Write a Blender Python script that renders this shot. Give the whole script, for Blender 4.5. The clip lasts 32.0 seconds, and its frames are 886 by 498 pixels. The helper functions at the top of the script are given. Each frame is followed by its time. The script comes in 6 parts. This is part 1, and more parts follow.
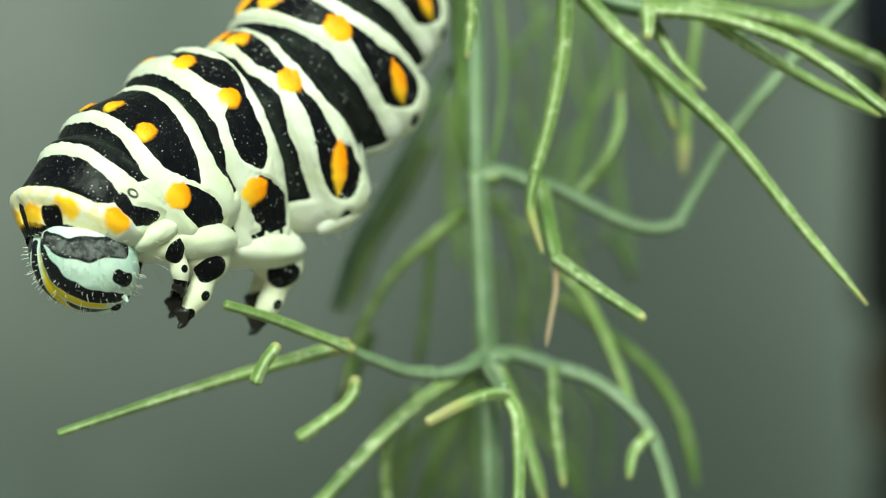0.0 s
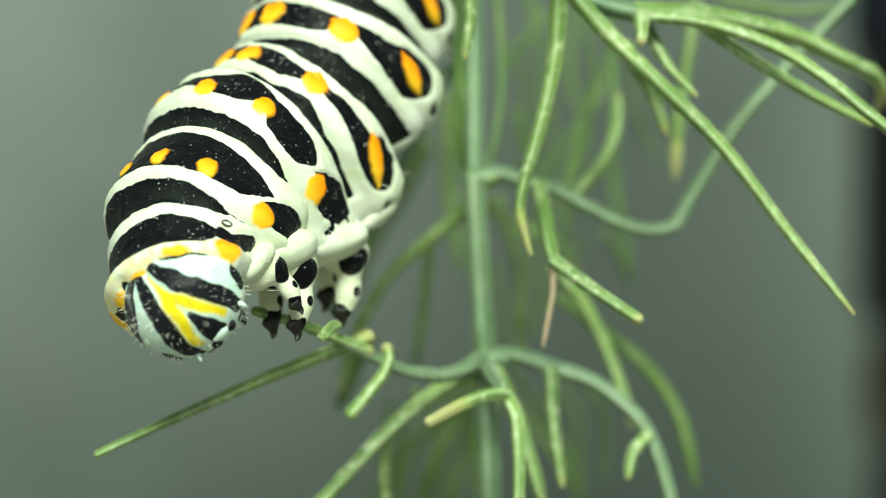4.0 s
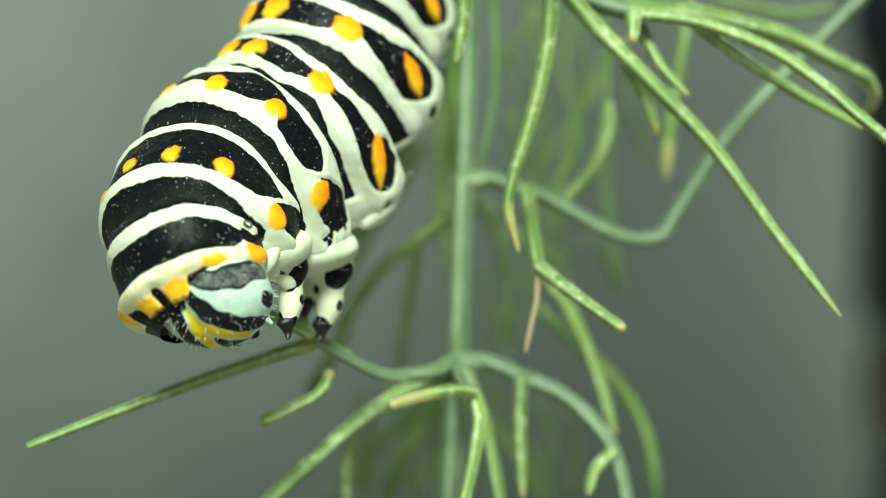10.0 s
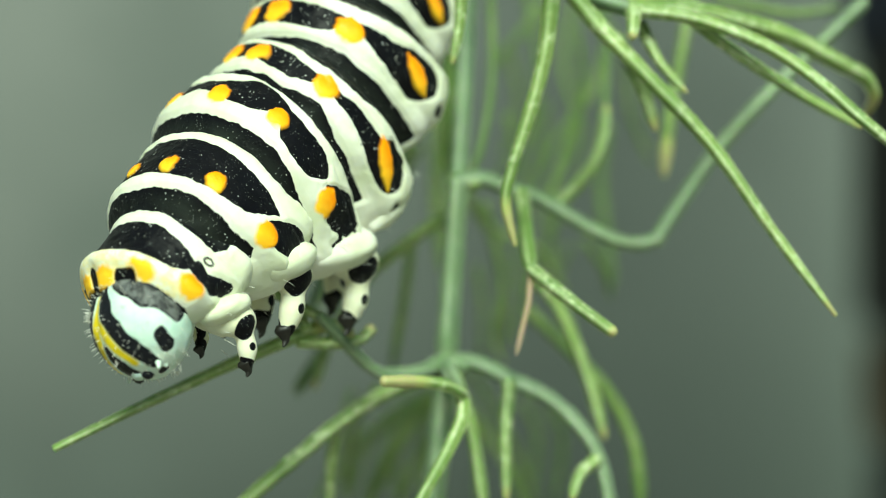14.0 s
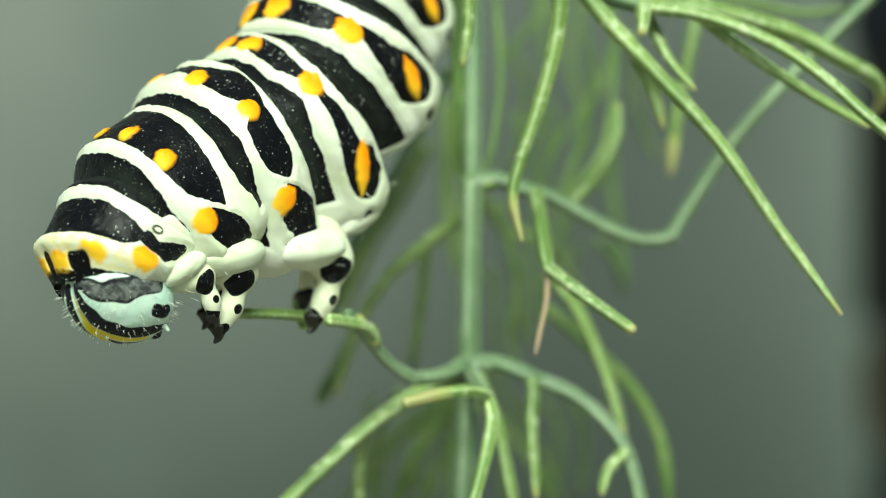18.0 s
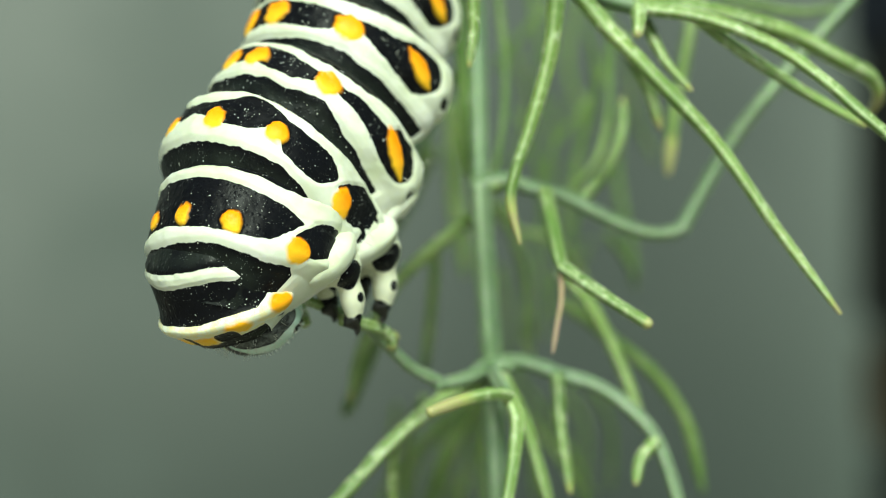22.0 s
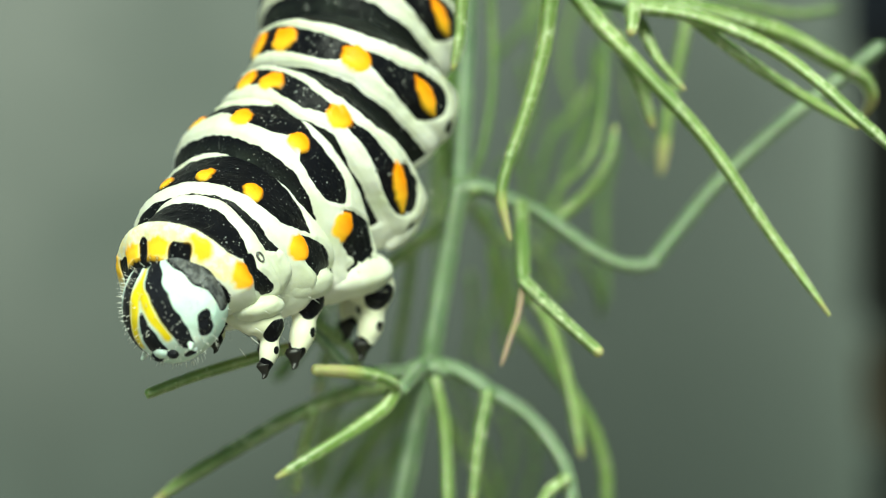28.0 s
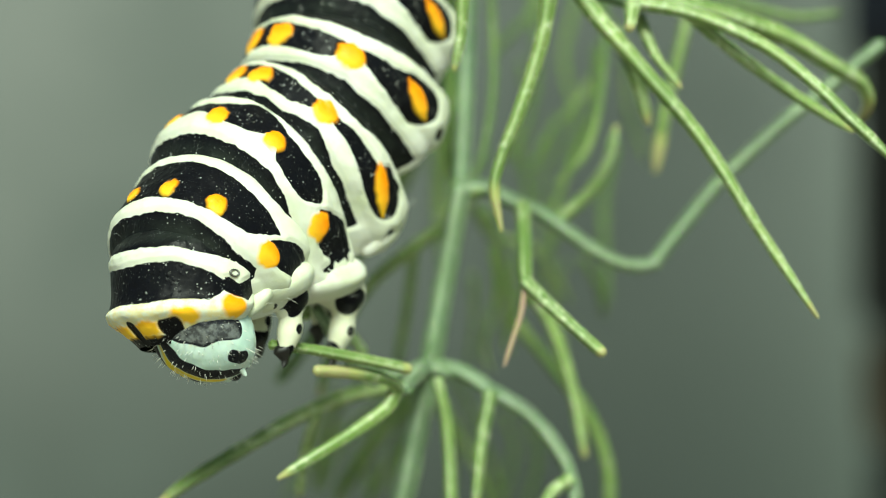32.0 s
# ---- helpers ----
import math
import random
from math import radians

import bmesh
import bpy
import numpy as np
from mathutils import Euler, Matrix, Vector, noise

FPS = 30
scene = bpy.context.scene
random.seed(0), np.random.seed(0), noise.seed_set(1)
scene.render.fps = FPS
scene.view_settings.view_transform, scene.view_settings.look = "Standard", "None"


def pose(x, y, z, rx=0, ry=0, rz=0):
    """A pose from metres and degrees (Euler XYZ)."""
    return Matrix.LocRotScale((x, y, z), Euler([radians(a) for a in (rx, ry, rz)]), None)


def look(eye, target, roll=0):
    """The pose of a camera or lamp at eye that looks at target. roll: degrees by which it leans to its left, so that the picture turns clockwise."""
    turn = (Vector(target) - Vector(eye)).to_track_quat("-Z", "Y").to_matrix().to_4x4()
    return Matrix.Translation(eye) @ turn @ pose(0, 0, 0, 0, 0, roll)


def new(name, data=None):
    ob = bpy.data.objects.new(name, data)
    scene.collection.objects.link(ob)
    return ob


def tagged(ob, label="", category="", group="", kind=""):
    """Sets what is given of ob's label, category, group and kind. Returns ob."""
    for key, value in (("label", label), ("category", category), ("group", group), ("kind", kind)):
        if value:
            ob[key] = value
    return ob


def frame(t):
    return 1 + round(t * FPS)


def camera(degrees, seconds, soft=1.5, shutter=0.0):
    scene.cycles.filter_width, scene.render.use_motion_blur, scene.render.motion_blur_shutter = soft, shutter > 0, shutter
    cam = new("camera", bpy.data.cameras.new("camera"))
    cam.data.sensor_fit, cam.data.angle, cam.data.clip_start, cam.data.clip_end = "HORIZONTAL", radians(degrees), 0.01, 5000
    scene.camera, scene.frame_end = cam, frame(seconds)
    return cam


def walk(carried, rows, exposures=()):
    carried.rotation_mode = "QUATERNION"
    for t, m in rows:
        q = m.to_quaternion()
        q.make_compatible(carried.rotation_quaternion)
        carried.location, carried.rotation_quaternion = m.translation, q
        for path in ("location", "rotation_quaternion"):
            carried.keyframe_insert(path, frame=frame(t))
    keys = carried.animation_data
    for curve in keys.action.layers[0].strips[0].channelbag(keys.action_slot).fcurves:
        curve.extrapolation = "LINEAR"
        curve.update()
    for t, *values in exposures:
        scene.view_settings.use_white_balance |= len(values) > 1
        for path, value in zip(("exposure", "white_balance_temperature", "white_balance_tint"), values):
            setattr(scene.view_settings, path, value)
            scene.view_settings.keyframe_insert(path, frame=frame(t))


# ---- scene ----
cam = camera(28, 32.0, soft=1.0)
EYE = look((0, -0.066, 0.30), (0, 0, 0.30))
walk(cam, [(0, EYE), (32, EYE)], exposures=[(0, 0.22, 6550, -22), (2, 0.28, 6550, -22), (5.5, 0.38, 6550, -22), (13, 0.36, 6550, -23), (18, 0.35, 6550, -21), (22, 0.32, 6500, -19), (24, 0.30, 6420, -15), (25.5, 0.31, 6450, -15), (28, 0.38, 6600, -19), (32, 0.38, 6600, -18)])
# shallow macro depth of field
cam.data.dof.use_dof = True
cam.data.dof.focus_distance = 0.0588
cam.data.dof.aperture_fstop = 34

MM = 0.001
HEIGHT = 0.30

# rows: seconds, millimetres from the middle of the view, degrees
ABDOMEN_2 = [
    (0, -4.65, 0, 7.02, 1.9, 53.6, -135.7), (0.5, -4.56, 0.15, 7.05, 3.3, 53.3, -135.7), (1, -4.53, 0.18, 7.01, 4.5, 53.9, -134.3),
    (1.5, -4.48, 0.06, 7.06, 4.3, 53.2, -136.4), (2, -4.46, -0.05, 7.06, 5.6, 53.8, -135.5), (2.5, -4.41, -0.02, 7.07, 8.1, 54.3, -133.8),
    (3, -4.45, -0.08, 6.9, 16.7, 56.4, -122.5), (3.5, -4.35, -0.03, 6.8, 16.7, 58.1, -122.6), (5.5, -4.26, 0.18, 6.65, 17.8, 60.7, -122.7),
    (6, -4.24, 0.1, 6.71, 15.9, 60.8, -123.9), (6.5, -4.23, -0.4, 6.67, 14.6, 59.6, -125), (7, -4.23, -0.64, 6.69, 11.1, 58.9, -126.7),
    (7.5, -4.32, -0.94, 6.69, 10.9, 58, -126), (8, -4.31, -1.07, 6.77, 10.4, 56.8, -126), (8.5, -4.28, -1.02, 6.77, 10.4, 57.3, -126),
    (9, -4.33, -0.98, 6.74, 11, 57.9, -124.3), (9.5, -4.26, -0.89, 6.74, 12.3, 57.4, -125.6), (10, -4.26, -0.77, 6.79, 12, 58.4, -125.4),
    (10.5, -4.17, -0.64, 6.74, 13.8, 58.7, -124.2), (11, -4.15, -0.61, 6.64, 14.1, 60.8, -123.1), (11.5, -4.09, -0.73, 6.57, 14.5, 60.5, -124.4),
    (12, -4.01, -0.78, 6.6, 15.3, 61.1, -124.3), (12.5, -3.87, -0.61, 6.58, 16.4, 60.7, -124.3), (13, -4.02, -0.92, 6.62, 15.9, 62.5, -121.1),
    (13.5, -3.99, -0.8, 6.62, 16.8, 60.1, -122.2), (14, -4.09, -0.8, 6.72, 13.5, 59.2, -125.6), (14.5, -4.14, -0.57, 6.75, 11.3, 59.4, -125.9),
    (16.5, -4.26, -0.43, 6.82, 7.9, 57.4, -128.5), (17, -4.27, -0.66, 6.83, 6.8, 58.7, -128.5), (17.5, -4.31, -0.39, 6.86, 6.9, 58.6, -128.3),
    (18, -4.33, -0.46, 6.83, 8.7, 58.2, -127.1), (18.5, -4.3, -0.44, 6.79, 10, 57.3, -127.1), (19, -4.32, -0.35, 6.79, 11.2, 57.6, -125.6),
    (19.5, -4.27, -0.36, 6.79, 12.1, 57.6, -125.5), (20, -4.28, -0.54, 6.79, 13.3, 58.2, -124.4), (20.5, -4.17, -0.66, 6.78, 14.2, 58, -125.4),
    (21, -3.99, -0.76, 6.74, 15.6, 59.3, -125.3), (21.5, -3.95, -0.85, 6.75, 17.3, 60.1, -123.4), (22, -3.95, -0.82, 6.77, 18.3, 60.9, -123.3),
    (22.5, -3.76, -0.42, 6.7, 21, 63.4, -120.1), (23, -3.72, -0.42, 6.62, 23.5, 63.4, -117), (23.5, -3.63, -0.03, 6.59, 22.4, 64.8, -119.5),
    (24, -3.58, 0.06, 6.48, 23.6, 64.6, -119.8), (24.5, -3.44, 0.11, 6.3, 19.9, 66.6, -123.9), (25, -3.31, 0.1, 6.24, 17.8, 66, -127.7),
    (25.5, -3.4, 0.16, 6.31, 17.7, 68.5, -125.7), (27.5, -3.59, 0.13, 6.16, 12.9, 65.5, -130.4), (28, -3.75, -0.28, 6.1, 8.6, 65.3, -131.8),
    (28.5, -3.84, -0.31, 6.05, 8, 62.7, -131.3), (29, -3.95, -0.19, 6.04, 5.6, 61, -133.9), (29.5, -4.06, -0.29, 5.98, 6.3, 60, -131.7),
    (30, -4.16, -0.31, 6.01, 6.4, 60, -131.5), (30.5, -4.14, -0.28, 6.04, 6.1, 60.5, -131.4), (31, -4.03, -0.34, 5.95, 9.2, 59.6, -129.5),
    (31.5, -4.03, -0.31, 5.95, 9.4, 59.5, -129.2), (32, -4.02, -0.34, 6.01, 8.9, 60.4, -130.7),
]
ABDOMEN_1 = [
    (0, -6.22, -1.27, 4.5, -6.7, 33.6, -149.6), (0.5, -6.23, -1.18, 4.57, -5.9, 35, -146.7), (1, -6.22, -1.18, 4.52, -4.9, 35.1, -144.6),
    (1.5, -6.17, -1.29, 4.59, -4.3, 35.9, -145.1), (2, -6.05, -1.43, 4.58, -2.4, 36.7, -143.9), (2.5, -5.97, -1.44, 4.58, -0.1, 38.3, -140.6),
    (3, -5.69, -1.48, 4.46, 2.8, 39.7, -137.5), (3.5, -5.61, -1.45, 4.29, 2.5, 41.2, -135.4), (5.5, -5.43, -1.12, 4.09, 3.5, 44.4, -132.9),
    (6, -5.49, -1.19, 4.21, 1.3, 45.5, -132.2), (6.5, -5.38, -1.77, 4.17, -0.6, 44.2, -136.3), (7, -5.41, -2.03, 4.27, -5.9, 43.2, -140.6),
    (7.5, -5.52, -2.38, 4.33, -6.8, 42.4, -140.4), (8, -5.52, -2.55, 4.42, -7, 41.4, -140.3), (8.5, -5.47, -2.5, 4.36, -5.6, 41.4, -139.5),
    (9, -5.54, -2.42, 4.35, -5.5, 42, -137.4), (9.5, -5.49, -2.41, 4.31, -3.6, 41.7, -137.3), (10, -5.44, -2.21, 4.38, -3.5, 43.1, -137.1),
    (10.5, -5.27, -2.07, 4.34, -2.2, 44.8, -136.1), (11, -5.19, -1.99, 4.15, -2, 44.8, -136.1), (11.5, -5.16, -2.13, 4.06, -1.5, 45.8, -135.5),
    (12, -5.03, -2.17, 4.11, -1.1, 46.5, -136.1), (12.5, -4.88, -2, 4.06, 0.3, 46.6, -134.4), (13, -4.93, -2.28, 4.09, 0.1, 47.7, -132.2),
    (13.5, -4.96, -2.26, 4.16, -1, 46.7, -135.6), (14, -5.19, -2.25, 4.24, -3.1, 44.4, -138), (14.5, -5.4, -2.01, 4.21, -4.5, 41.5, -137.9),
    (16.5, -5.7, -1.81, 4.38, -8.1, 38, -144), (17, -5.79, -2.08, 4.4, -9.4, 38.4, -142.1), (17.5, -5.76, -1.75, 4.42, -8.9, 38.2, -143.3),
    (18, -5.8, -1.89, 4.35, -5.6, 37.6, -141.1), (18.5, -5.75, -1.9, 4.33, -4.4, 38.6, -140.2), (19, -5.71, -1.84, 4.27, -2.9, 38.2, -139.5),
    (19.5, -5.67, -1.84, 4.3, -2.6, 40.4, -138.5), (20, -5.59, -2.02, 4.28, -1.1, 41.6, -137.8), (20.5, -5.48, -2.16, 4.27, -0.3, 42.3, -136.9),
    (21, -5.19, -2.23, 4.26, -0.6, 44.8, -138), (21.5, -5, -2.29, 4.37, -0.1, 48.5, -136.4), (22, -4.97, -2.31, 4.28, 1.9, 49.2, -134.1),
    (22.5, -4.79, -1.83, 4, 4.9, 48.4, -130.5), (23, -4.63, -1.81, 3.98, 6.1, 49.9, -129.1), (23.5, -4.42, -1.31, 4.02, 7.5, 53.4, -127.3),
    (24, -4.31, -1.17, 3.96, 10.8, 53.8, -124.6), (24.5, -4.21, -1, 3.82, 9.3, 56, -124.6), (25, -4.09, -0.92, 3.84, 10.3, 56.8, -124.1),
    (25.5, -4.05, -0.8, 3.95, 10.3, 59.1, -122.6), (27.5, -4.44, -0.9, 3.6, -2.5, 50.8, -139), (28, -4.73, -1.43, 3.56, -8.2, 48.9, -142.1),
    (28.5, -4.92, -1.53, 3.57, -9.4, 45.7, -143.8), (29, -5.24, -1.45, 3.56, -10.3, 42.8, -144.1), (29.5, -5.32, -1.59, 3.51, -10.3, 41.9, -144.2),
    (30, -5.43, -1.63, 3.55, -9.6, 41.3, -143.8), (30.5, -5.4, -1.61, 3.52, -8.9, 41.5, -142.8), (31, -5.28, -1.71, 3.48, -7.1, 41.8, -142.2),
    (31.5, -5.28, -1.7, 3.45, -6.4, 42.1, -141), (32, -5.27, -1.66, 3.49, -5.7, 42.7, -140.4),
]
THORAX_3 = [
    (0, -8.66, -3.06, 3.4, -4.9, 19.7, -140.6), (0.5, -8.52, -3.04, 3.4, -3.1, 21.6, -139.6), (1, -8.45, -3.02, 3.29, -2.5, 25.1, -137.9),
    (1.5, -8.44, -3.16, 3.34, -2.1, 26.7, -137.4), (2, -8.23, -3.32, 3.22, 0.8, 28.2, -136.9), (2.5, -8, -3.42, 3.14, 3.3, 29.8, -134.8),
    (3, -7.53, -3.44, 2.93, 7.8, 28.8, -131.9), (3.5, -7.32, -3.46, 2.83, 6.4, 32.1, -130.2), (5.5, -6.96, -3.04, 2.47, 11.6, 34.1, -123.6),
    (6, -6.97, -3, 2.58, 10.2, 35.2, -123.2), (6.5, -7.04, -3.67, 2.51, 7.5, 32.1, -124.4), (7, -7.19, -3.76, 2.66, 2.3, 30.5, -127.1),
    (7.5, -7.32, -4.18, 2.72, 1.2, 29.5, -126.5), (8, -7.34, -4.38, 2.87, 0.4, 28.9, -126.4), (8.5, -7.27, -4.36, 2.8, 1.3, 28.7, -126.5),
    (9, -7.26, -4.19, 2.8, 0.8, 30.4, -126.3), (9.5, -7.22, -4.35, 2.74, 2.7, 29.5, -125.9), (10, -7.14, -4.08, 2.76, 3.6, 31.1, -125.6),
    (10.5, -6.93, -3.91, 2.67, 4.7, 32.8, -125.4), (11, -6.77, -3.74, 2.47, 5.1, 34.7, -126), (11.5, -6.7, -3.92, 2.33, 5.6, 35.6, -125.6),
    (12, -6.57, -3.93, 2.29, 6.2, 37.4, -125.8), (12.5, -6.37, -3.72, 2.29, 6.8, 38.8, -124.4), (13, -6.26, -3.97, 2.29, 6.9, 40.8, -124.5),
    (13.5, -6.4, -4.01, 2.38, 6.1, 39.4, -125.4), (14, -6.82, -3.95, 2.54, 2.8, 34.2, -129.9), (14.5, -7.1, -3.81, 2.56, 2.1, 29.3, -131.3),
    (16.5, -7.92, -3.75, 3, -4.1, 24.4, -135.2), (17, -7.88, -4.02, 2.93, -3.4, 24.4, -135.3), (17.5, -7.91, -3.52, 2.99, -4.4, 25.4, -136.7),
    (18, -7.9, -3.76, 2.92, -2.4, 26.7, -136.2), (18.5, -7.84, -3.78, 2.82, -1.2, 29.2, -134.8), (19, -7.76, -3.73, 2.73, -0.1, 30.7, -135.4),
    (19.5, -7.62, -3.73, 2.65, 0.8, 34.9, -133.8), (20, -7.45, -3.86, 2.53, 1.6, 37.8, -134.2), (20.5, -7.23, -4.02, 2.43, 3.7, 39.6, -132.2),
    (21, -6.96, -3.98, 2.32, 4.4, 41.9, -131), (21.5, -6.53, -3.99, 2.3, 6.7, 46, -129.5), (22, -6.36, -3.94, 2.25, 7.2, 47.3, -129.6),
    (22.5, -6.17, -3.57, 1.99, 8.9, 45.1, -127.8), (23, -5.93, -3.49, 2.02, 9.9, 45.5, -128.1), (23.5, -5.69, -2.94, 2.05, 12.3, 46.6, -123.5),
    (24, -5.52, -2.73, 2.1, 14.5, 46.7, -120.1), (24.5, -5.36, -2.57, 1.98, 14.3, 47.8, -117.7), (25, -5.26, -2.48, 1.99, 16.2, 47.1, -115.9),
    (25.5, -5.11, -2.11, 2.09, 16, 48.6, -117.2), (27.5, -5.86, -2.3, 1.77, 7.2, 33.8, -128.8), (28, -6.26, -2.89, 1.72, 3.2, 31.2, -130.2),
    (28.5, -6.61, -3.12, 1.78, 1.9, 27.7, -130.5), (29, -7.06, -3.15, 1.98, -0.9, 24.9, -131.4), (29.5, -7.09, -3.26, 1.88, -0.1, 24.4, -133.7),
    (30, -7.24, -3.36, 1.95, -0.5, 24.8, -133.7), (30.5, -7.24, -3.36, 1.9, 0, 25.4, -133.1), (31, -7.15, -3.56, 1.77, 1.8, 25.4, -132.4),
    (31.5, -7.09, -3.53, 1.69, 3.1, 28.5, -130.5), (32, -7.04, -3.4, 1.74, 2.8, 31.1, -130.3),
]
THORAX_2 = [
    (0, -10.63, -5.01, 2.3, -0.4, 26.7, -137.4), (0.5, -10.42, -5.02, 2.23, 0.7, 29.9, -136), (1, -10.22, -4.91, 1.93, 1.5, 35.5, -134.4),
    (1.5, -10.16, -5, 1.88, 2.6, 38.5, -133.1), (2, -9.86, -5.17, 1.68, 4.4, 42, -134.2), (2.5, -9.52, -5.36, 1.54, 8.1, 43.3, -131.1),
    (3, -8.97, -5.5, 1.41, 13.7, 42.5, -122.2), (3.5, -8.64, -5.64, 1.1, 17.1, 40.8, -117.4), (5.5, -7.95, -5.33, 0.62, 28.3, 40.4, -99.6),
    (6, -7.82, -5.14, 0.75, 30.3, 44, -96.5), (6.5, -8.08, -6.08, 0.61, 23, 33.9, -100.2), (7, -8.55, -6.14, 0.85, 15.8, 31, -102.2),
    (7.5, -8.68, -6.69, 0.93, 13.5, 29.4, -103.4), (8, -8.83, -6.93, 1.19, 10.9, 31.3, -102.1), (8.5, -8.71, -6.91, 1.06, 12.4, 32.6, -102.1),
    (9, -8.61, -6.5, 1.04, 13.4, 37.2, -102.8), (9.5, -8.56, -6.84, 0.96, 14.7, 37.6, -101.1), (10, -8.4, -6.45, 0.9, 17.5, 40.2, -100.1),
    (10.5, -8.14, -6.22, 0.76, 19, 42.9, -100.5), (11, -7.85, -5.79, 0.55, 21.2, 46.7, -102.7), (11.5, -7.78, -6.12, 0.37, 21.2, 45.9, -101.4),
    (12, -7.59, -6.07, 0.28, 20.4, 48.9, -105.3), (12.5, -7.4, -5.74, 0.27, 20.9, 50.7, -103.8), (13, -7.1, -5.92, 0.22, 22.6, 53.1, -104.7),
    (13.5, -7.45, -6.07, 0.32, 17.1, 49.4, -110), (14, -8.28, -5.99, 0.66, 9.4, 41.6, -119.7), (14.5, -8.81, -5.93, 0.92, 5.1, 36.1, -124.6),
    (16.5, -10.02, -5.97, 1.75, -2.5, 24.6, -134.3), (17, -9.91, -6.25, 1.58, 0.2, 26.1, -133.6), (17.5, -9.98, -5.51, 1.64, -1.6, 29.3, -135.5),
    (18, -9.74, -5.67, 1.57, -1.7, 35, -137.8), (18.5, -9.58, -5.67, 1.28, 0, 38.8, -135.7), (19, -9.4, -5.49, 1.13, 0.6, 44.9, -136.3),
    (19.5, -9.06, -5.45, 0.77, 4.3, 49, -132.9), (20, -8.77, -5.49, 0.49, 6.3, 53.8, -131.2), (20.5, -8.37, -5.7, 0.33, 9.5, 56.3, -128.5),
    (21, -7.95, -5.51, 0.22, 11.4, 59.9, -126), (21.5, -7.35, -5.39, 0.1, 18.6, 64.7, -119.6), (22, -7.08, -5.24, 0.05, 22.2, 66.3, -116.3),
    (22.5, -6.86, -4.94, -0.06, 22.3, 63.6, -116), (23, -6.65, -4.79, 0.08, 23.1, 67.5, -115.5), (23.5, -6.35, -4.35, 0.06, 30, 65.6, -105.5),
    (24, -6.15, -4.14, 0.11, 35.9, 61.3, -97.4), (24.5, -5.94, -4.19, -0.09, 34.8, 57.6, -95.9), (25, -5.91, -4.2, 0, 38.7, 56.2, -87.6),
    (25.5, -5.67, -3.54, 0.21, 39.6, 56.9, -90.4), (27.5, -6.96, -4.36, -0.06, 20.1, 34.7, -103.2), (28, -7.55, -5.12, 0.02, 12.1, 31.1, -111.2),
    (28.5, -8.08, -5.46, 0.24, 7.6, 28.3, -115.2), (29, -8.52, -5.46, 0.61, 5.2, 27.3, -120.2), (29.5, -8.74, -5.52, 0.56, 4.5, 26.2, -123.5),
    (30, -8.88, -5.52, 0.67, 2.7, 28.9, -127.2), (30.5, -8.86, -5.48, 0.54, 3.2, 31.8, -126.6), (31, -8.66, -5.8, 0.27, 6.9, 33.6, -122.9),
    (31.5, -8.48, -5.71, 0.02, 9.8, 37.8, -119.6), (32, -8.34, -5.41, -0.05, 11.3, 43.4, -116.8),
]
